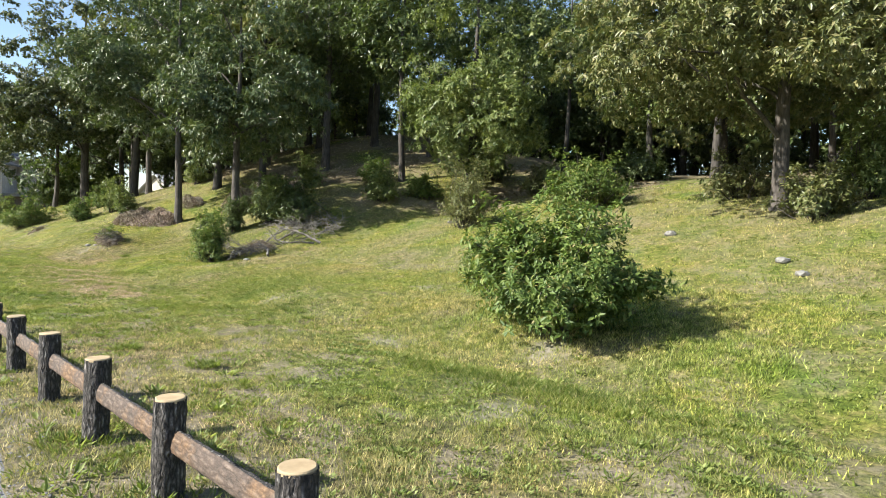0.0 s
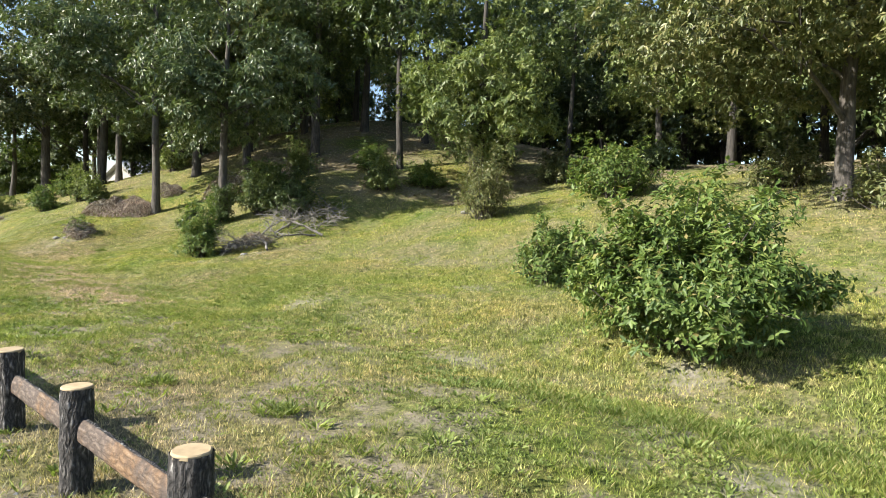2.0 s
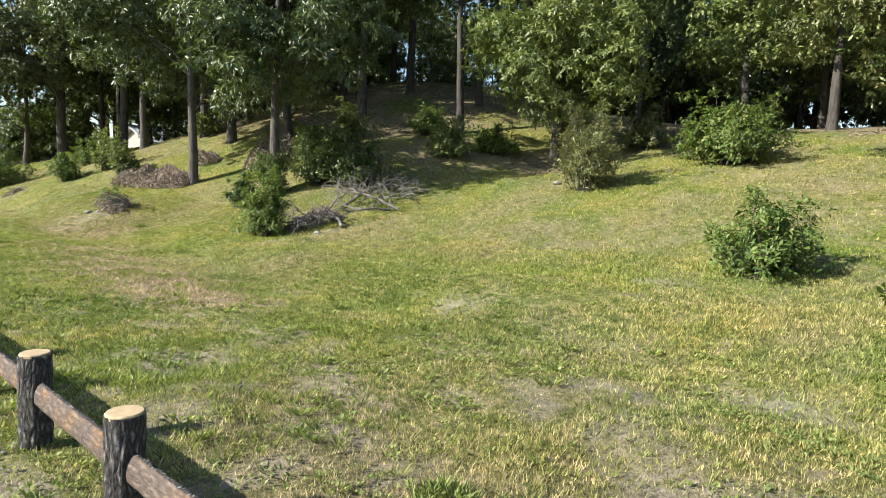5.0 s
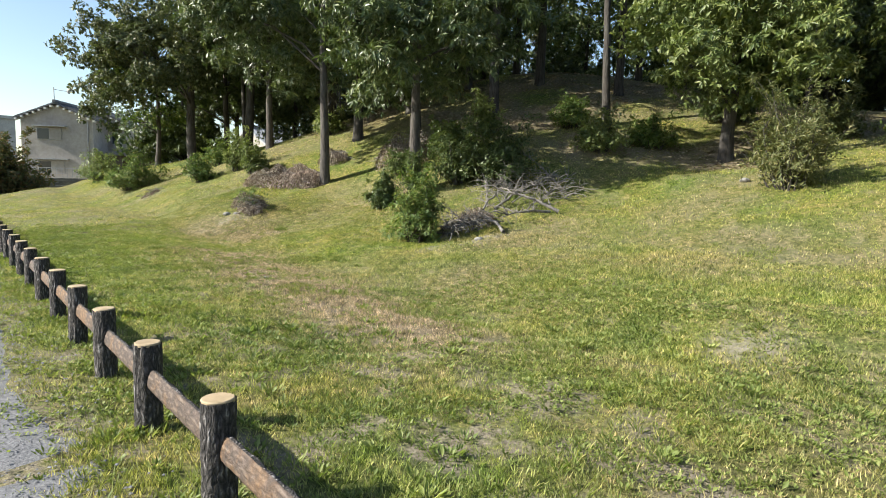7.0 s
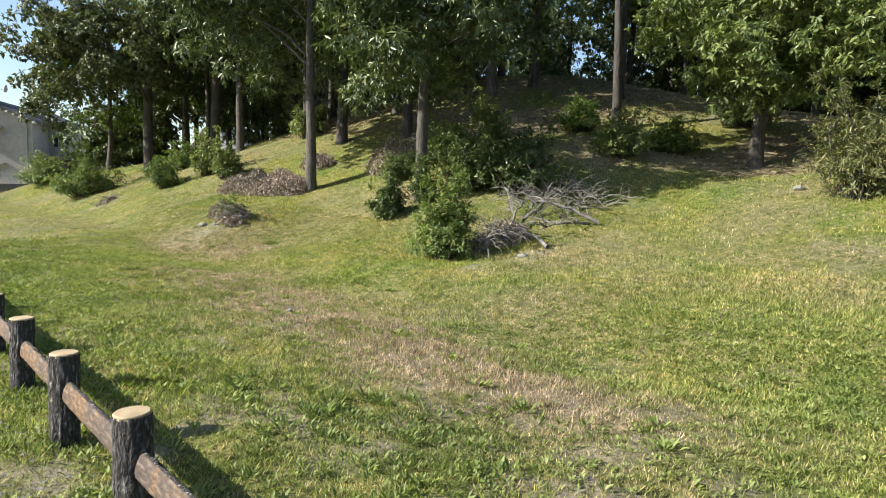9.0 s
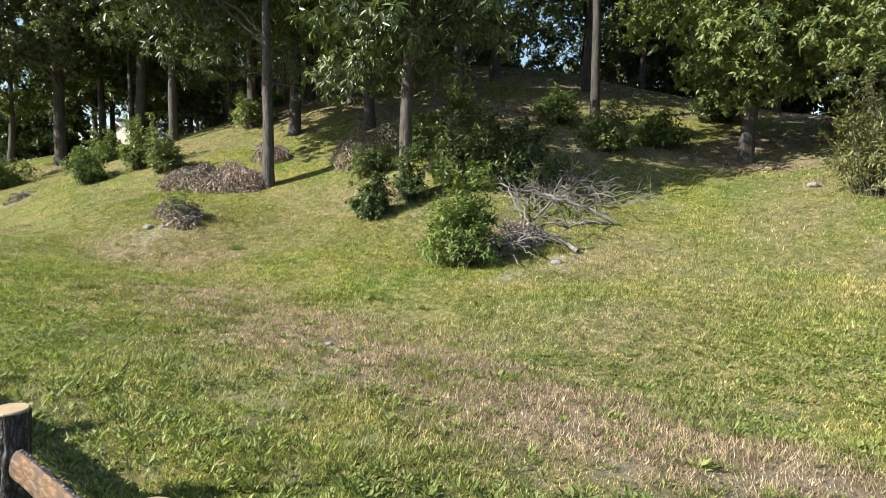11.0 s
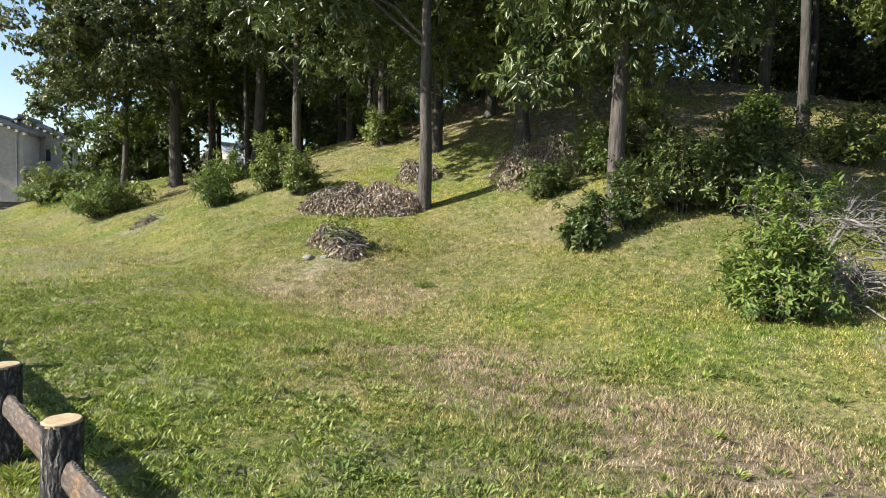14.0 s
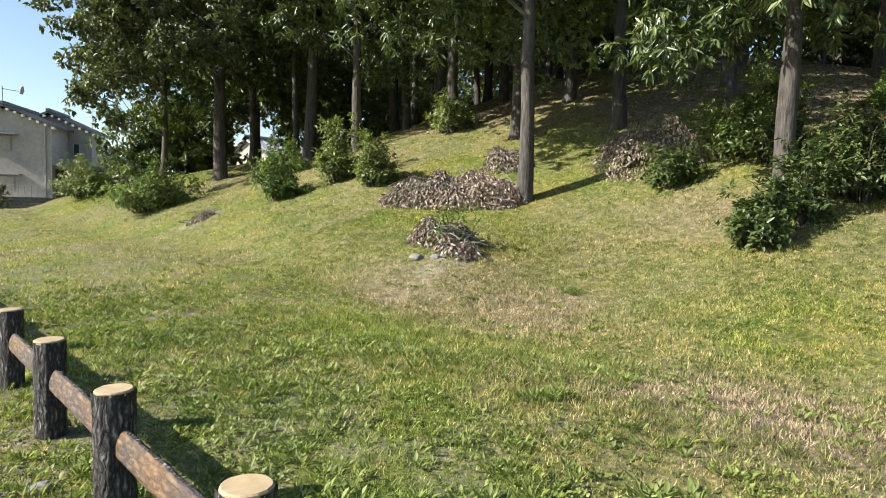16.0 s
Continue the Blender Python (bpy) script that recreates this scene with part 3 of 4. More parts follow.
# ---- woodland behind ----
far_kinds = []
for k, (leaf, low, rad, high) in enumerate(((DEEP, 5.0, 3.0, 12.5), (GREEN, 2.2, 2.9, 10.5), (FRESH, 2.6, 2.7, 10.0), (OLIVE, 5.2, 3.0, 12.5))):
    far_kinds.append(tree((18.5, 23.5, 24.6, 21.4)[k], (21.9, 36.5, 32.5, 27.8)[k], high, 0.15 + 0.02 * k, low, rad, leaf, BARK_SHADED, boughs=125, stars=11, per=6, length=0.23, width=0.095, bough=(0.5, 1.0), label="woodland tree on the shaded leaf-littered mound", limbs=3))
for k, (leaf, a, b) in enumerate(((DEEP, 33.0, 20.0), (GREEN, 34.5, 14.0))):
    far_kinds.append(tree(a, b, 8.5, 0.13, 0.3, 2.9, leaf, BARK_SHADED, boughs=66, stars=10, per=6, length=0.31, width=0.14, bough=(0.6, 1.1), label="low-branched tree closing the back of the wood", limbs=3))
FOREST = [(13.9, 33.4), (16.6, 31.0), (17.5, 34.5), (19.6, 30.6), (15.9, 38.0), (20.8, 33.6), (13.7, 30.6), (15.0, 35.2), (13.2, 41.5), (22.3, 24.2), (14.9, 28.2), (12.6, 39.6), (26.2, 18.4), (32.3, 20.0), (30.5, 12.2), (33, 9), (25, 2), (29, 4), (22.5, -2.5), (28, -3), (34, 0)]
tries = np.random.default_rng(5)
NAMED = [(10.72, 27.85), (17.4, 26.5), (18.3, 17.4), (12.3, 36.2), (11, 43.6), (14.2, 47.2), (18.5, 21.9), (23.5, 36.5), (24.6, 32.5), (21.4, 27.8)]
while len(FOREST) < 64:
    a, b = tries.uniform(13.5, 40), tries.uniform(-4, 60)
    if a < wood_edge(b) + (4.5 if b < 27 else 2.2) or (19 < a < 27 and 17 < b < 27) or (b < 14 and a < 22.5) or any((a - c) ** 2 + (b - d) ** 2 < 2.6 ** 2 for c, d in FOREST + NAMED):
        continue
    FOREST.append((a, b))
for i, (a, b) in enumerate(FOREST):
    s = random.uniform(0.85, 1.2)
    copy_thing(far_kinds[(0, 3, 2)[i % 3] if 14 < a < 30 and 17 < b < 33 else i % 4], pose(a, b, gz(a, b) - 0.05, 0, 0, random.uniform(0, 360)) @ Matrix.Diagonal((s, s, s, 1)))
BACK = [(41 + 2.0 * math.sin(k * 2.4), -16 + k * 2.3) for k in range(28)] + [(27 + k * 2.1, -12 + 1.3 * math.sin(k * 1.9)) for k in range(7)] + [(22.5 + k * 2.6, 55 + 2.5 * math.sin(k * 2.1)) for k in range(8)]
BACK += [(12.5, 54), (17, 43.5), (23, 46), (31, 33), (34, 37.5), (29.5, 39), (30, 7.5), (26.5, -1.0), (34, 4.5), (32.5, 24), (36, 28), (29.5, 1.0)]
for i, (a, b) in enumerate(BACK):
    s = random.uniform(0.8, 1.2)
    tall = b > 42 and 21 < a < 33
    copy_thing(far_kinds[i % 2 * 3 if tall else 4 + i % 2], pose(a, b, gz(a, b) - 0.05, 0, 0, random.uniform(0, 360)) @ Matrix.Diagonal((s, s, s, 1)))


# ---- shrubs ----
def shrub(x, y, r, h, leaf=BUSHY, label="leafy green shrub on the grass", stems=None, length=0.125, width=0.05, per=5, vase=0.5, shoots=8, lift=0.22, bare=0.12):
    """Stems that fan out from one foot, with sprays of leaves along their outer part. vase: how far it spreads above its foot."""
    root = tagged(new("shrub"), label, "shrub", "shrubs on the bank")
    root.location = (x, y, gz(x, y) - 0.02)
    n = stems or int(34 + 36 * r * h)
    wood, anchors, axes = [], [], []
    ph = rng.random(4) * 6.283
    for k in range(n):
        t, e = rng.random() * 6.283, math.asin(min(1.0, rng.random() ** 0.8))
        k_r = rng.uniform(0.6, 1.1) * (1 + 0.2 * math.sin(2 * t + ph[0]) + 0.13 * math.sin(5 * t + ph[1]))
        tip = np.array([math.cos(t) * math.cos(e) * r * k_r, math.sin(t) * math.cos(e) * r * k_r, h * (lift + (0.92 - lift) * math.sin(e)) * rng.uniform(0.75, 1.08) * (1 + 0.16 * math.sin(3 * t + ph[2]) + 0.1 * math.sin(7 * t + ph[3]))])
        if k < shoots:
            tip[2] = h * rng.uniform(0.95, 1.25)
        foot = np.array([tip[0] * (1 - vase) * rng.uniform(0.2, 0.8), tip[1] * (1 - vase) * rng.uniform(0.2, 0.8), -0.08])
        line = bent(foot, tip, 8, 0.13)
        if k % 2 == 0:
            wood.append(tube(line, np.linspace(0.010 + 0.005 * r, 0.003, 8), 4))
        m = int(4 + np.linalg.norm(tip - foot) * 9)
        u = bare + (1 - bare) * rng.random(m) ** 0.8
        p = np.stack([np.interp(u, np.linspace(0, 1, 8), line[:, c]) for c in range(3)], -1)
        side = rng.normal(size=(m, 3)) * (0.055 + 0.05 * r) * (1.25 - u)[:, None] * 1.6
        anchors.append(p + side)
        axes.append(unit(unit(tip - foot) + unit(side + 1e-6) * 0.8))
    q, ax = np.concatenate(anchors), np.concatenate(axes)
    keep = q[:, 2] > 0.04
    v, f = rosettes(q[keep], ax[keep], per, length, width, 0.05, 0.025)
    part("foliage", mesh_np("foliage", v, f, leaf), root)
    v, f = merge(wood)
    part("branching_stem", mesh_np("branching_stem", v, f, BARK, True), root)
    return root


shrub(7.0, 5.0, 1.38, 1.5, BUSHY, "big broad-leaved bush standing alone on the lawn", 360, 0.092, 0.036, 9, 0.86, 26, 0.4, 0.3)
shrub(9.6, 8.3, 0.86, 1.0, BUSHY, "small leafy bush behind the big bush", 70, 0.10, 0.036, 7)
shrub(14.7, 14.1, 1.05, 2.1, OLIVE, "tall loose greyish-green willow-like shrub", None, 0.12, 0.026)
shrub(18.0, 11.7, 1.7, 1.6, BUSHY, "wide dark shrub cluster at the wood's edge")
shrub(15.6, 4.2, 1.0, 1.1, OLIVE, "low spreading shrub beside the thick trunk")
shrub(17.6, 3.6, 0.8, 2.0, FRESH, "yellow-green young shrub behind the thick trunk")
shrub(18.8, 7.0, 1.1, 1.2, OLIVE, "low grey-green shrub behind the thick trunk")
shrub(8.4, 19.2, 0.76, 1.38, BUSHY, "upright leafy bush beside the dead branches", 80, 0.095, 0.032, 8)
shrub(12.5, 21.0, 1.1, 1.6, DEEP, "dark green shrub in the shade of the trees")
shrub(9.85, 22.8, 0.5, 0.8, DEEP, "small dark shrub standing before a tree", 60, 0.12, 0.05, 7)
shrub(10.75, 22.5, 0.45, 1.1, DEEP, "slim upright green shrub against a trunk", 34, 0.11, 0.045, 6)
shrub(13.6, 24.6, 0.85, 1.0, BUSHY, "rounded green shrub on the shaded slope", None, 0.12, 0.05, 6)
shrub(12.0, 22.1, 0.9, 1.35, DEEP, "dark shrub in the shade of the trees")
shrub(12.25, 25.4, 0.6, 0.75, DEEP, "small dark shrub in the shade")
shrub(9.75, 31.9, 0.7, 1.05, FRESH, "bright green low shrub on the bank")
shrub(9.7, 33.4, 0.6, 1.4, FRESH, "bright green young shrub on the bank")
shrub(8.45, 34.3, 0.75, 0.9, BUSHY, "rounded green shrub on the bank")
shrub(10.2, 37.0, 0.8, 1.0, BUSHY, "rounded green shrub on the bank")
shrub(7.4, 40.6, 1.5, 1.35, BUSHY, "wide rounded green shrub on the bank")
shrub(7.3, 48.5, 1.3, 1.4, FRESH, "low bright green shrub near the block wall")
shrub(3.0, 59, 3.2, 4.0, RUSTY, "large reddish-green bush beyond the fence's end", 110, 0.26, 0.11)
shrub(-2.6, 60, 3.0, 3.6, RUSTY, "reddish-green bush beyond the fence's end", 80, 0.26, 0.11)
shrub(16.1, 20.3, 0.85, 1.1, FRESH, "yellow-green shrub in dappled shade")
shrub(17.7, 19.5, 0.8, 1.0, BUSHY, "green shrub in dappled shade")
shrub(13.3, 23.9, 0.8, 1.0, DEEP, "dark shrub in the shade of the trees")
shrub(15.2, 24.6, 0.7, 1.3, FRESH, "young yellow-green shrub in the wood")
shrub(17.5, 22.6, 0.9, 1.0, BUSHY, "green shrub among the trunks")
shrub(21.5, 19.0, 1.0, 1.2, DEEP, "dark shrub among the trunks")
shrub(20.3, 15.2, 0.9, 1.1, OLIVE, "pale green shrub at the wood's edge")
shrub(24.5, 13.2, 1.2, 1.3, DEEP, "dark shrub among the trunks")
shrub(14.0, 33.5, 0.9, 1.1, FRESH, "young green shrub on the shaded slope")


# ---- cut leaf heaps and dead branches ----
def heap(x, y, rx, ry, h, n, label, turn=0.0, leaf=WITHERED):
    root = tagged(new("brush_heap"), label, "leaf heap", "cut brush heaps")
    root.matrix_basis = pose(x, y, gz(x, y), 0, 0, turn)
    c, s = math.cos(radians(turn)), math.sin(radians(turn))
    a, q = rng.random(n) * 6.283, rng.random(n) ** 0.5
    u, v = q * np.cos(a) * rx, q * np.sin(a) * ry
    top = h * (1 - q ** 5) * (0.6 + 0.8 * lattice(u + 20, v + 20, 0.35, 51))
    wx, wy = x + u * c - v * s, y + u * s + v * c
    z = ground_z(wx, wy) - gz(x, y) + top * rng.random(n) ** 0.28 + 0.03
    pos = np.stack([u, v, z], -1)
    way = rng.normal(size=(n, 3)) * 0.55 + np.stack([u / rx * 0.4, v / ry * 0.4, np.full(n, -1.0)], -1)
    up = np.stack([u / rx, v / ry, np.full(n, 0.6)], -1) + rng.normal(size=(n, 3)) * 0.5
    lv, lf = leaf_arrays(pos, way, up, rng.uniform(0.06, 0.125, n), rng.uniform(0.025, 0.045, n))
    part("foliage", mesh_np("foliage", lv, lf, leaf), root)
    pieces = []
    for _ in range(int(10 + 14 * rx)):
        p = pos[rng.integers(n)]
        d = unit(rng.normal(size=3) * [1, 1, 0.25]) * rng.uniform(0.3, 0.8)
        pieces.append(tube(bent(p - d * 0.5, p + d * 0.5, 5, 0.08), np.linspace(0.012, 0.004, 5), 5))
    v, f = merge(pieces)
    tagged(part("stick_tangle", mesh_np("stick_tangle", v, f, TWIG, True), root), kind="stuff")


heap(9.8, 29.1, 1.65, 0.55, 0.5, 9500, "long heap of withered grey-brown leafy cuttings by a trunk", 124)
heap(11.9, 29.4, 0.6, 0.4, 0.4, 1500, "withered leafy cuttings piled behind a trunk", 124)
heap(7.75, 27.2, 0.62, 0.36, 0.34, 1500, "small heap of withered leafy cuttings on the grass", 118)
heap(7.5, 26.55, 0.4, 0.3, 0.26, 600, "small dark clump of dry cuttings beside pale stones", 118)
shrub(7.75, 26.9, 0.34, 0.6, BUSHY, "small green sprout growing through withered cuttings", 14, 0.08, 0.03)
heap(13.0, 26.3, 1.2, 0.7, 0.8, 2600, "brush heap of withered cuttings in the shade", 110)
heap(14.2, 24.6, 0.9, 0.6, 0.7, 1000, "dark withered cuttings in the shade", 100)
heap(6.85, 35.3, 0.35, 0.3, 0.16, 260, "low tuft of dead cuttings on the bank", 0)


def dead_branch(x, y, z, length, r, turn, rise, label):
    root = tagged(new("dead_branch"), label, "branch", "fallen dead branches")
    root.matrix_basis = pose(x, y, gz(x, y) + z, 0, 0, turn)
    dz = gz(x + math.cos(radians(turn)) * length, y + math.sin(radians(turn)) * length) - gz(x, y)
    main = bent((0, 0, 0), (length, 0, dz + rise), 9, 0.05)
    pieces = [tube(main, np.linspace(r, r * 0.3, 9), 6, 0.06)]
    for k in range(int(4 + length * 3)):
        s = main[rng.integers(1, 9)]
        d = unit(np.array([rng.uniform(0.1, 1.0), rng.normal() * 0.8, abs(rng.normal()) * 0.3])) * rng.uniform(0.25, 0.4 + 0.25 * length)
        b = bent(s, s + d, 6, 0.1)
        pieces.append(tube(b, np.linspace(r * 0.42, 0.004, 6), 5))
        for _ in range(3):
            e = b[rng.integers(2, 6)]
            g = unit(d * 0.8 + rng.normal(size=3) * 0.5) * rng.uniform(0.12, 0.4)
            pieces.append(tube(bent(e, e + g, 4, 0.08), np.linspace(0.007, 0.0025, 4), 4))
    v, f = merge(pieces)
    part("branch", mesh_np("branch", v, f, TWIG, True), root)


for k in range(17):
    t = k / 16
    dead_branch(9.3 + 4.3 * t + random.uniform(-0.3, 0.3), 18.7 + 1.1 * t + random.uniform(-0.5, 0.5), 0.04 + random.uniform(0, 0.12), random.uniform(0.9, 1.9), random.uniform(0.014, 0.034),
                random.choice((20, 195)) + random.uniform(-45, 45), random.uniform(0.0, 0.3), "bleached dead branch lying in a brush row")
dead_branch(9.6, 17.7, 0.05, 1.3, 0.045, 62, 0.02, "thick bleached dead limb on the grass")
dead_branch(11.7, 18.0, 0.08, 1.5, 0.05, 128, 0.55, "thick bleached limb rising out of the brush row")
dead_branch(11.5, 18.1, 0.1, 1.4, 0.04, 172, 0.12, "pale broken limb lying across the brush row")
dead_branch(13.3, 19.3, 0.1, 1.8, 0.03, 100, 0.8, "upright dead branch sticking out of the brush")
dead_branch(10.9, 28.0, 0.12, 1.5, 0.03, 122, 0.2, "bare dark branch lying along the leafy heap")
heap(9.7, 19.0, 0.9, 0.5, 0.3, 900, "dark dry brush heap beside a bush", 10)


# ---- stones ----
def stone(x, y, r, label="pale grey stone lying in the grass"):
    bm = bmesh.new()
    bmesh.ops.create_icosphere(bm, subdivisions=2, radius=r)
    for v in bm.verts:
        v.co *= 1 + 0.25 * noise.noise(v.co * 3 / r + Vector((x, y, 0)))
        v.co.z *= 0.55
    me = bpy.data.meshes.new("stone")
    bm.to_mesh(me)
    bm.free()
    me.materials.append(STONE)
    ob = tagged(new("stone", me), label, "stone", "stones on the lawn")
    ob.location = (x, y, gz(x, y) + r * 0.25)


for a, b, r in ((11.88, 3.65, 0.12), (14.1, 6.8, 0.14), (11.05, 3.1, 0.11), (15.2, 15.3, 0.12), (7.15, 26.7, 0.1), (6.95, 26.95, 0.12), (8.9, 17.7, 0.1), (0.98, 22.7, 0.05), (4.2, 17.5, 0.04)):
    stone(a, b, r)


# ---- houses and block wall beyond the lawn ----
def box(name, x0, y0, z0, x1, y1, z1, material, parent, label="", bevel=0.0):
    bm = bmesh.new()
    bmesh.ops.create_cube(bm, size=1, matrix=Matrix.LocRotScale(((x0 + x1) / 2, (y0 + y1) / 2, (z0 + z1) / 2), None, (x1 - x0, y1 - y0, z1 - z0)))
    if bevel:
        bmesh.ops.bevel(bm, geom=bm.edges[:], offset=bevel, segments=1, affect="EDGES")
    return part_bm(name, bm, material, parent, label)


def gable(name, x0, x1, y0, y1, eave, ridge, parent, wall, roof, over=0.45):
    """A block with its gable towards -y, walls and a roof of two slopes with ridge tiles."""
    mid = (x0 + x1) / 2
    bm = bmesh.new()
    ring = [(x0, 0), (x1, 0), (x1, eave), (mid, ridge - 0.12), (x0, eave)]
    a = [bm.verts.new((u, y0, w)) for u, w in ring]
    b = [bm.verts.new((u, y1, w)) for u, w in ring]
    bm.faces.new(a)
    bm.faces.new(b[::-1])
    for i in range(5):
        bm.faces.new((a[i - 1], b[i - 1], b[i], a[i]))
    bmesh.ops.recalc_face_normals(bm, faces=bm.faces)
    part_bm(name, bm, wall, parent)
    for sgn in (-1, 1):
        bm = bmesh.new()
        ex = mid + sgn * ((x1 - x0) / 2 + over)
        ez = eave - (ridge - eave) * over / ((x1 - x0) / 2)
        vs = []
        for yy in (y0 - over, y1 + over):
            for th in (0.0, 0.16):
                vs += [bm.verts.new((mid, yy, ridge + th)), bm.verts.new((ex, yy, ez + th))]
        p, q, r, s, t, u, v, w = vs
        for fc in ((p, q, s, r), (t, v, w, u), (r, s, w, v), (p, t, u, q), (q, u, w, s), (p, r, v, t)):
            bm.faces.new(fc)
        bmesh.ops.recalc_face_normals(bm, faces=bm.faces)
        part_bm("roof_slope", bm, roof, parent, "tiled roof slope")
        ln = math.hypot(ex - mid, ridge - ez)
        for k in range(14):
            yy = y0 - over + (y1 - y0 + 2 * over) * (k + 0.5) / 14
            m = Matrix.Translation(((mid + ex) / 2, yy, (ridge + ez) / 2 + 0.18)) @ Matrix.Rotation(math.atan2(ridge - ez, abs(ex - mid)) * sgn, 4, "Y")
            bm = bmesh.new()
            bmesh.ops.create_cube(bm, size=1, matrix=m @ Matrix.Diagonal((ln, 0.12, 0.07, 1)))
            part_bm("roof_batten", bm, roof, parent)
        for k in range(7):
            f = (k + 0.6) / 7
            cx, cz = mid + (ex - mid) * f, ridge + (ez - ridge) * f
            box("rafter_end", cx - 0.09, y0 - over - 0.02, cz - 0.2, cx + 0.09, y0 - 0.02, cz - 0.03, WHITEWASH, parent)
    box("ridge_cap", mid - 0.16, y0 - over - 0.08, ridge + 0.1, mid + 0.16, y1 + over + 0.08, ridge + 0.38, roof, parent, bevel=0.05)


def window(x, z, w, h, y, parent, hood=True):
    fr = box("window", x, y - 0.06, z, x + w, y - 0.003, z + h, METAL, parent, "metal-framed window with shutter")
    box("pane", x + 0.06, y - 0.075, z + 0.06, x + w / 2 - 0.03, y - 0.062, z + h - 0.06, GLASS, fr)
    box("shutter", x + w / 2 + 0.03, y - 0.11, z + 0.04, x + w - 0.04, y - 0.062, z + h - 0.04, STUCCO, fr)
    if hood:
        box("hood", x - 0.2, y - 0.65, z + h + 0.12, x + w + 0.5, y - 0.003, z + h + 0.22, METAL, fr)


house = tagged(new("house"), "two-storey grey stucco house with two dark tiled gables", "house")
house.matrix_basis = pose(9.0, 78, -0.6, 0, 0, -31)
gable("front_wall", -3.2, 3.2, 0, 5.5, 7.25, 8.55, house, STUCCO, ROOF_GREY)
gable("rear_wall", -1.3, 5.0, 3.51, 7.2, 7.2, 8.6, house, STUCCO, ROOF_GREY)
window(-1.8, 5.2, 2.2, 1.1, 0, house)
window(-1.8, 2.0, 2.4, 1.2, 0, house)
window(3.6, 5.1, 0.9, 1.1, 3.5, house, False)
box("annexe", 3.22, 0.6, 0, 5.6, 3.48, 3.9, TIMBER, house, "dark timber lean-to")
box("annexe_roof", 3.24, 0.1, 3.9, 8.6, 3.45, 4.2, ROOF_GREY, house, "low dark lean-to roof")
box("porch", 5.62, 0.9, 0, 8.2, 3.2, 3.7, TIMBER, house)
box("downpipe", 2.7, -0.12, 0.2, 2.8, -0.02, 7.0, METAL, house)
for k in range(13):
    box("railing_bar", -2.8 + k * 0.45, -1.25, 1.2, -2.76 + k * 0.45, -1.21, 2.5, METAL, house)
box("terrace", -2.9, -1.4, 0, 2.75, -0.003, 1.2, WHITEWASH, house, "pale terrace wall")
box("railing_top", -2.85, -1.27, 2.5, 2.7, -1.19, 2.56, METAL, house)
mast = new("aerial", mesh_np("aerial", *merge([tube([(0, 0, 0), (0, 0, 1.0), (0, 0, 1.3)], [0.04, 0.04, 0.04], 6), tube([(0, 0, 1.1), (0.7, 0, 1.0), (1.3, 0, 0.95)], [0.03, 0.03, 0.03], 6),
                                                   tube([(1.3, 0, 0.75), (1.35, 0, 1.0), (1.4, 0, 1.35)], [0.12, 0.2, 0.1], 8)]), METAL, True))
mast.parent = house
mast.location = (-0.3, 0.3, 8.85)

antenna = new("antenna", mesh_np("antenna", *merge([tube([(0, 0, 0), (0, 0, 1.5), (0, 0, 3.0)], [0.035, 0.03, 0.025], 6)] + [tube([(-0.5, 0, z), (0, 0, z), (0.5, 0, z)], [0.015, 0.015, 0.015], 4) for z in (1.4, 1.9, 2.4, 2.8)]), METAL, True))
antenna.parent = house
antenna.location = (4.4, 5.6, 7.3)

low_house = tagged(new("house"), "low house with orange tiled roof behind the bushes", "house")
low_house.matrix_basis = pose(1.2, 88, -0.6, 0, 0, 8)
gable("wall", -5, 4.2, 0, 9, 5.4, 7.6, low_house, WHITEWASH, ROOF_RED)
window(-2.5, 3.2, 2.2, 1.2, 0, low_house)

hall = tagged(new("industrial_hall"), "long pale grey flat-roofed hall in the distance", "building")
hall.matrix_basis = pose(-12, 130, -0.6, 0, 0, 5)
box("wall", -25, 0, 0, 22, 15, 10.5, METAL, hall)
box("roof_edge", -25.4, -0.4, 10.5, 22.4, 15.4, 11.0, METAL, hall)
for k in range(12):
    box("wall_rib", -24 + k * 4, -0.12, 0.3, -23.7 + k * 4, -0.003, 10.4, METAL, hall)

white_house = tagged(new("house"), "white rendered house glimpsed behind trees", "house")
white_house.matrix_basis = pose(18.8, 84, -0.6, 0, 0, 6)
gable("wall", -3, 3.2, 0, 8, 4.6, 6.3, white_house, WHITEWASH, ROOF_GREY)
window(-1.6, 2.0, 1.8, 1.2, 0, white_house, False)
shed = tagged(new("house"), "low house with pale grey tiled roof behind trunks", "house")
shed.matrix_basis = pose(36.5, 68, 0.8, 0, 0, 95)
gable("wall", -5, 5, 0, 13, 3.1, 5.3, shed, STUCCO, ROOF_PALE)
block_wall = tagged(new("block_wall"), "weathered dark concrete block garden wall", "wall")
bw = np.arange(-3.0, 14.0, 0.42)
for r in range(9):
    for k, u in enumerate(bw):
        o = 0.2 if r % 2 else 0.0
        if r == 0 and k == 0:
            bm = bmesh.new()
            bmesh.ops.create_cube(bm, size=1, matrix=Matrix.Diagonal((0.40, 0.15, 0.19, 1)))
            bmesh.ops.bevel(bm, geom=bm.edges[:], offset=0.008, segments=1, affect="EDGES")
            first = part_bm("block", bm, BLOCK, block_wall)
            block_mesh = first.data
            ob = first
        else:
            ob = part("block", block_mesh, block_wall)
        ob.location = (u + o, 66 + 0.1 * u, gz(u + o, 66) - 0.05 + 0.2 * r)


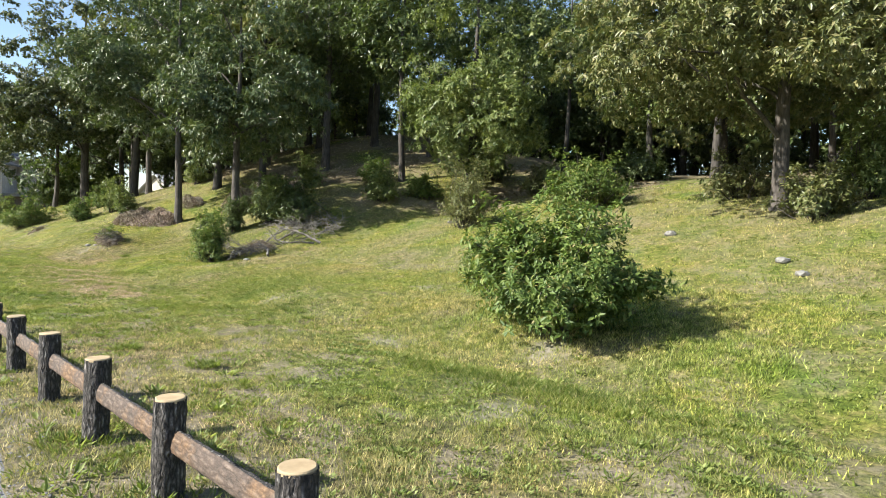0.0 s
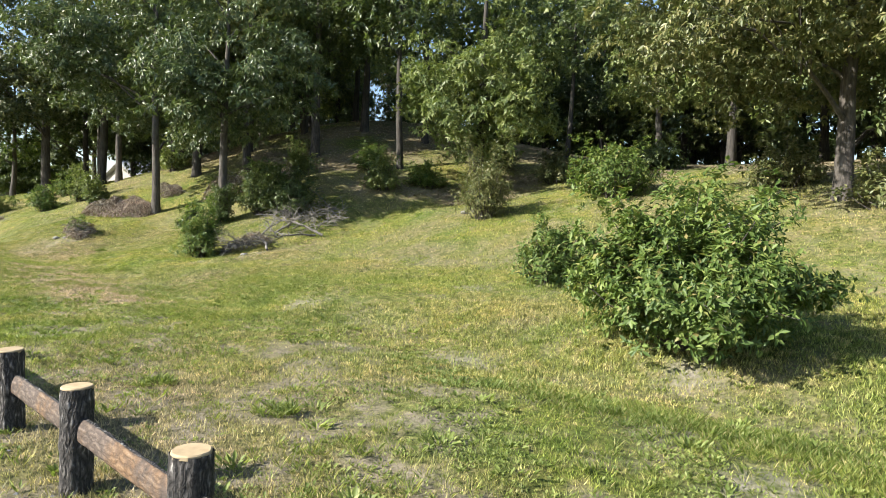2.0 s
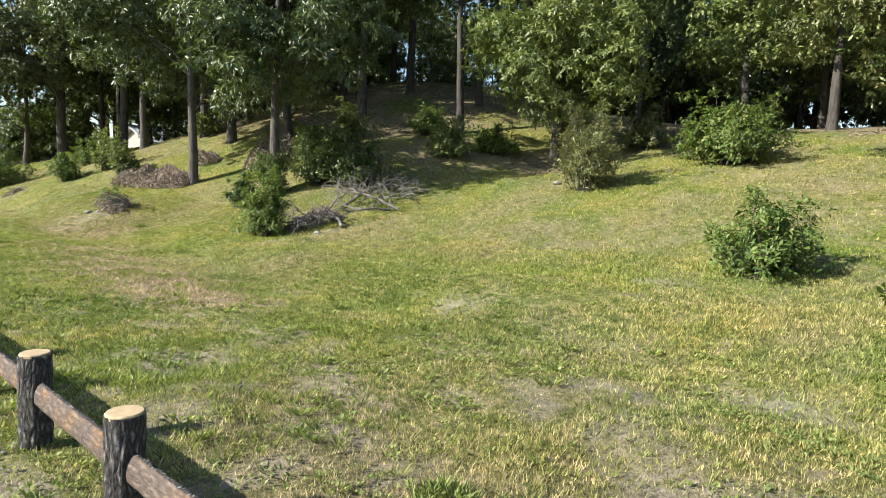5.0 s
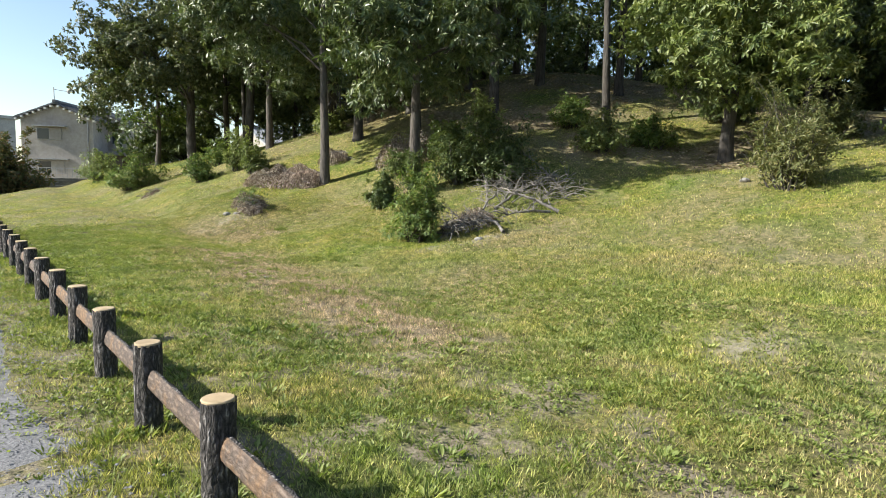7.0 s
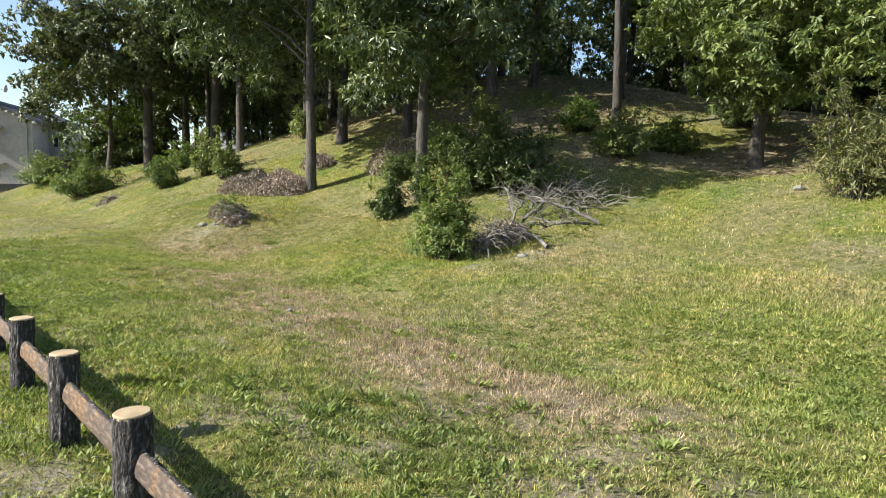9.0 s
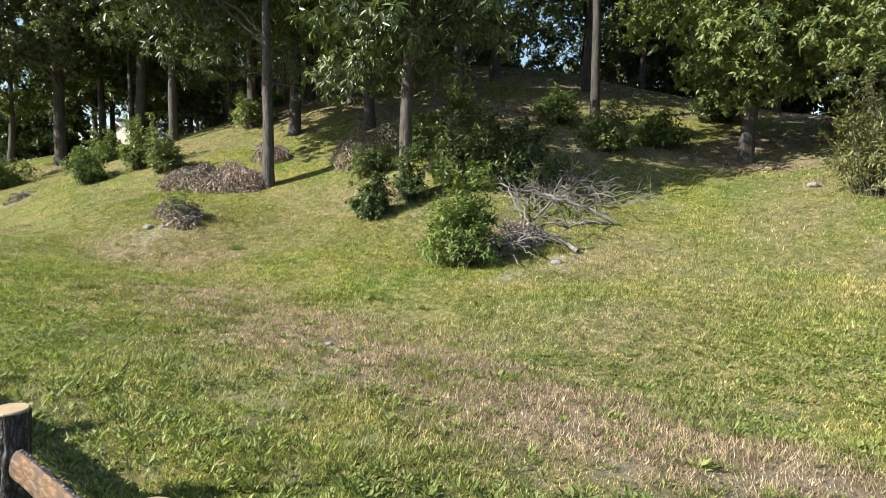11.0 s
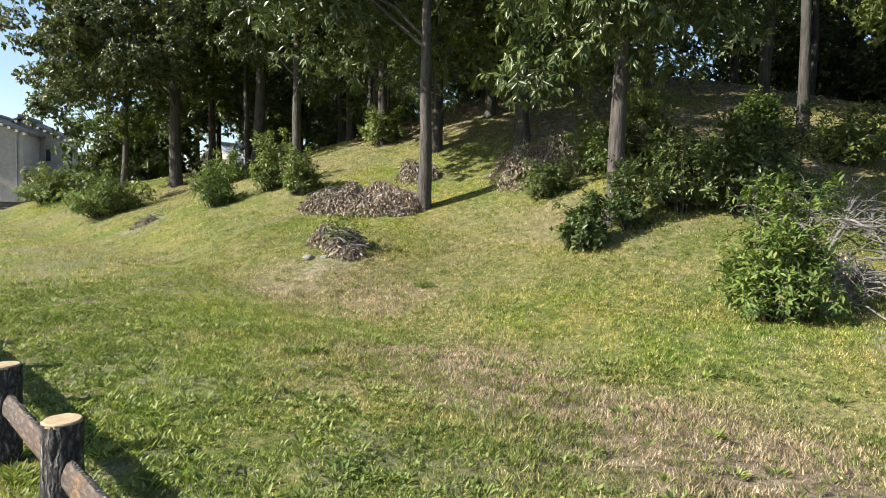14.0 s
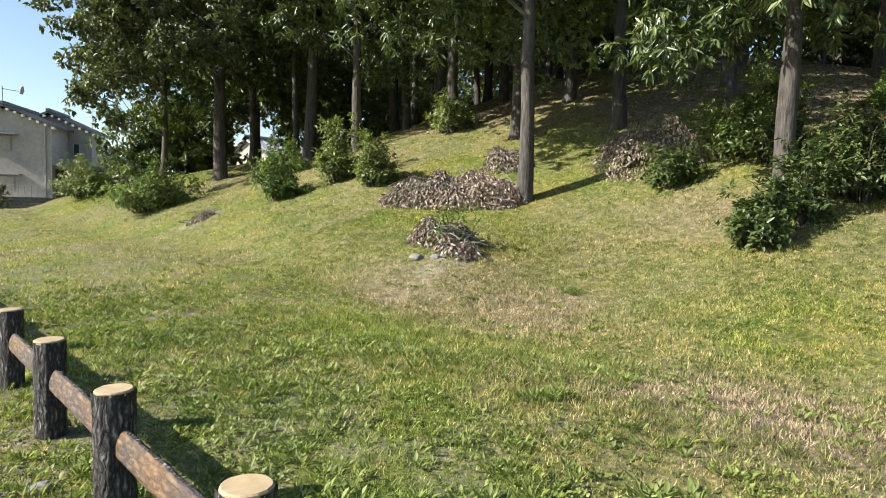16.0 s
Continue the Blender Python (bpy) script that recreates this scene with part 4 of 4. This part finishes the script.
# ---- grass ----
def blades(n, x0, x1, y0, y1, tall, wide, weight, name, label):
    x, y = rng.uniform(x0, x1, n), rng.uniform(y0, y1, n)
    keep = rng.random(n) < weight(x, y)
    x, y = x[keep], y[keep]
    n = len(x)
    clump = lattice(x, y, 0.35, 61) * 0.6 + lattice(x, y, 1.4, 62) * 0.6
    h = tall * (0.35 + clump) * rng.uniform(0.6, 1.3, n)
    z = ground_z(x, y) + rough_z(x, y) * (0.3 + 0.7 * smooth(0.9, 2.5, x)) - 0.012
    a = rng.random(n) * 6.283
    side = np.stack([np.cos(a), np.sin(a), np.zeros(n)], -1) * (wide * rng.uniform(0.6, 1.4, n))[:, None]
    b = a + 1.57 + rng.normal(size=n) * 0.7
    lean = np.stack([np.cos(b), np.sin(b), np.zeros(n)], -1) * (h * rng.uniform(0.2, 1.0, n))[:, None]
    p = np.stack([x, y, z], -1)
    tip = p + lean + np.stack([np.zeros(n), np.zeros(n), h], -1)
    v = np.stack([p - side, p + side, tip], 1).reshape(-1, 3)
    me = mesh_np(name, v, np.arange(3 * n).reshape(-1, 3), BLADE)
    dry = np.repeat(dry_at(x, y), 3).astype(np.float32)
    me.attributes.new("dry", "FLOAT", "POINT").data.foreach_set("value", dry)
    tagged(new(name, me), label, "grass", kind="stuff")


def lawn_weight(x, y):
    w = (1 - 0.85 * bare_at(x, y)) * (1 - 0.62 * thin_at(x, y))
    w = w * (1 - litter_at(x, y)) * smooth(0.6, 1.25, x + lattice(x, y, 0.5, 71) * 0.5)
    return np.clip(w * (0.45 + 0.8 * lattice(x, y, 0.3, 72)), 0, 1)


blades(470000, 0.4, 5.0, 1.0, 26.0, 0.045, 0.0045, lawn_weight, "grass", "short mown grass with dry straw patches")
blades(430000, 5.0, 10.0, 2.0, 30.0, 0.052, 0.0065, lawn_weight, "grass", "short mown grass on the lawn")
blades(430000, 0.6, 23.0, 0.0, 56.0, 0.055, 0.009, lambda x, y: lawn_weight(x, y) * np.where((x < 5) & (y > 1) & (y < 26) | (x >= 5) & (x < 10) & (y > 2) & (y < 30), 0.0, 1.0), "grass", "short mown grass on the bank")


def weeds(n, x0, x1, y0, y1, size, weight, label, leaf, per=6, slim=(0.3, 0.55), rise=(0.3, 1.6), out=1.6):
    x, y = rng.uniform(x0, x1, n), rng.uniform(y0, y1, n)
    keep = rng.random(n) < weight(x, y)
    x, y = x[keep], y[keep]
    n = len(x)
    s = np.repeat(size * rng.uniform(0.5, 1.5, n), per)
    p = np.repeat(np.stack([x, y, ground_z(x, y) + rough_z(x, y) * (0.3 + 0.7 * smooth(0.9, 2.5, x))], -1), per, 0)
    m = len(p)
    a = rng.random(m) * 6.283
    p = p + np.stack([np.cos(a), np.sin(a), np.zeros(m)], -1) * (s * out * rng.random(m))[:, None] + np.array([0, 0, 0.01])
    way = np.stack([np.cos(a), np.sin(a), rng.uniform(*rise, m)], -1)
    v, f = leaf_arrays(p, way, np.tile([0, 0, 1.0], (m, 1)) + rng.normal(size=(m, 3)) * 0.2, s * rng.uniform(0.7, 1.3, m), s * rng.uniform(*slim, m))
    tagged(new("weeds", mesh_np("weeds", v, f, leaf)), label, "weeds", kind="stuff")


WEED = leaf_material("weed_leaf", [(0.0, (0.12, 0.165, 0.042)), (0.6, (0.22, 0.275, 0.078)), (1.0, (0.37, 0.40, 0.165))], 0.55, 0.4)
def weedy(x, y):
    return np.clip(smooth(0.42, 0.72, lattice(x, y, 0.45, 81) * 0.6 + lattice(x, y, 1.5, 83) * 0.4) * 0.9 + 0.06, 0, 1) * (1 - 0.7 * bare_at(x, y)) * (1 - 0.6 * dry_at(x, y))


weeds(42000, 0.4, 5.5, 1, 28, 0.024, weedy, "broad-leaved weeds scattered in the lawn", WEED, 7, (0.38, 0.7))
weeds(1600, 0.7, 5.5, 1, 28, 0.042, lambda x, y: weedy(x, y) * 0.6, "taller weeds scattered in the lawn", WEED, 8)
TUFT = leaf_material("tuft_blade", [(0.0, (0.12, 0.175, 0.035)), (0.5, (0.22, 0.28, 0.065)), (0.8, (0.33, 0.36, 0.11)), (1.0, (0.50, 0.44, 0.26))], 0.5, 0.4, 0.35)
weeds(17000, 0.7, 5.5, 1, 28, 0.05, lambda x, y: np.clip(smooth(0.4, 0.75, lattice(x, y, 0.6, 91)) + 0.15, 0, 1) * (1 - 0.6 * bare_at(x, y)), "spiky grass tufts standing out of the lawn", TUFT, 8, (0.06, 0.11), (0.7, 2.6), 0.6)
weeds(9000, 5.5, 11, 2, 30, 0.05, lambda x, y: smooth(0.45, 0.8, lattice(x, y, 0.7, 92)) * (1 - litter_at(x, y)), "spiky grass tufts standing out of the lawn", TUFT, 6, (0.09, 0.15), (0.7, 2.6), 0.6)
weeds(950, 0.6, 6.5, 1, 30, 0.05, lambda x, y: 0.35 + 0.65 * smooth(2.6, 1.2, x), "leafy weed clumps dotted over the lawn", WEED, 22, (0.22, 0.45), (0.4, 1.8), 1.3)
weeds(9000, 5.5, 9, 4, 27, 0.03, lambda x, y: smooth(0.5, 0.8, lattice(x, y, 1.1, 82)) * 0.6, "broad-leaved weeds scattered in the lawn", WEED)
weeds(1800, 5.8, 7.6, 11.2, 15.5, 0.04, lambda x, y: 0.9 * spot(x, y, 6.6, 13.2, 1.0, 1.9), "green clover patch in the lawn", WEED)
weeds(11000, 4.2, 7.6, 8, 16.5, 0.034, lambda x, y: 0.9 * spot(x, y, 5.5, 12.4, 0.8, 3.0) * smooth(0.3, 0.6, lattice(x, y, 0.5, 84)), "green clover patch in the lawn", WEED)
weeds(6000, 3.6, 6.0, 1.5, 7, 0.055, lambda x, y: spot(x, y, 4.7, 3.6, 0.45, 1.7), "taller dark green grass along the swale", TUFT, 8, (0.06, 0.1), (0.7, 2.4), 0.6)
weeds(42000, 5.5, 15, 1, 42, 0.03, lambda x, y: smooth(0.45, 0.75, lattice(x, y, 0.4, 93) * 0.6 + lattice(x, y, 1.6, 94) * 0.4) * (1 - litter_at(x, y)), "low weedy growth mottling the bank", WEED, 6, (0.2, 0.4), (0.3, 1.5), 1.2)
weeds(9000, 1.1, 4.2, 10, 29, 0.042, lambda x, y: smooth(4.1, 2.0, x) * smooth(10, 14, y) * (0.15 + 0.85 * smooth(0.36, 0.62, lattice(x, y, 0.4, 85) * 0.65 + lattice(x, y, 1.3, 86) * 0.35)), "lush broad-leaved weeds along the fence", WEED, 7, (0.26, 0.46), (0.5, 2.0), 1.0)
weeds(9000, 1.8, 6.4, 18.5, 26.5, 0.045, lambda x, y: np.exp(-((x - 2.2 + 0.625 * (y - 25.5)) / 0.3) ** 2) * smooth(0.25, 0.6, lattice(x, y, 0.5, 87)), "bright green weeds lining the swale", WEED, 7, (0.2, 0.4), (0.5, 2.0), 1.0)
for a, b, k in ((3.66, 21.87, 60), (4.65, 22.15, 90), (7.5, 24.3, 50), (2.63, 14.28, 50), (2.7, 6.3, 50), (2.4, 7.66, 60)):
    weeds(k, a - 0.14, a + 0.14, b - 0.12, b + 0.12, 0.06, lambda x, y: np.ones_like(x), "single lush green tuft in the lawn", WEED, 6, (0.12, 0.22), (0.6, 2.2), 0.5)

for i in range(3, 20):
    a, b = fence_x(post_y(i)) - 0.16, post_y(i)
    weeds(26, a - 0.16, a + 0.14, b - 0.2, b + 0.2, 0.055, lambda x, y: np.full_like(x, 0.75 if i % 3 else 0.2), "bright weeds at the foot of a fence post", WEED, 7, (0.14, 0.3), (0.7, 2.2), 0.7)


def litter_leaves(n):
    x, y = rng.uniform(9, 26, n), rng.uniform(6, 46, n)
    keep = rng.random(n) < litter_at(x, y)
    x, y = x[keep], y[keep]
    m = len(x)
    p = np.stack([x, y, ground_z(x, y) + 0.012], -1)
    a = rng.random(m) * 6.283
    way = np.stack([np.cos(a), np.sin(a), rng.normal(size=m) * 0.3], -1)
    v, f = leaf_arrays(p, way, np.tile([0, 0, 1.0], (m, 1)) + rng.normal(size=(m, 3)) * 0.3, rng.uniform(0.08, 0.16, m), rng.uniform(0.04, 0.07, m))
    tagged(new("leaf_litter", mesh_np("leaf_litter", v, f, LITTER)), "dry fallen leaves under the trees", "leaf litter", kind="stuff")


litter_leaves(45000)


def gravel_stones(n):
    x, y = rng.uniform(-0.6, 1.35, n), rng.uniform(2, 34, n)
    keep = rng.random(n) < smooth(1.35, 0.3, x) * 0.9
    x, y = x[keep], y[keep]
    m = len(x)
    r = rng.uniform(0.005, 0.014, m)[:, None]
    c = np.stack([x, y, ground_z(x, y) + 0.024], -1)
    dirs = np.array([[1, 0, 0], [0, 1, 0], [-1, 0, 0], [0, -1, 0], [0, 0, 0.7], [0, 0, -0.7]])
    v = (c[:, None] + dirs[None] * (r * rng.uniform(0.7, 1.3, (m, 6)))[..., None]).reshape(-1, 3)
    b = np.arange(m)[:, None, None] * 6
    f = (b + np.array([[0, 1, 4], [1, 2, 4], [2, 3, 4], [3, 0, 4]])[None]).reshape(-1, 3)
    tagged(new("gravel", mesh_np("gravel", v, f, GRAVEL)), "loose pale grey gravel along the path's edge", "gravel", kind="stuff")


gravel_stones(20000)
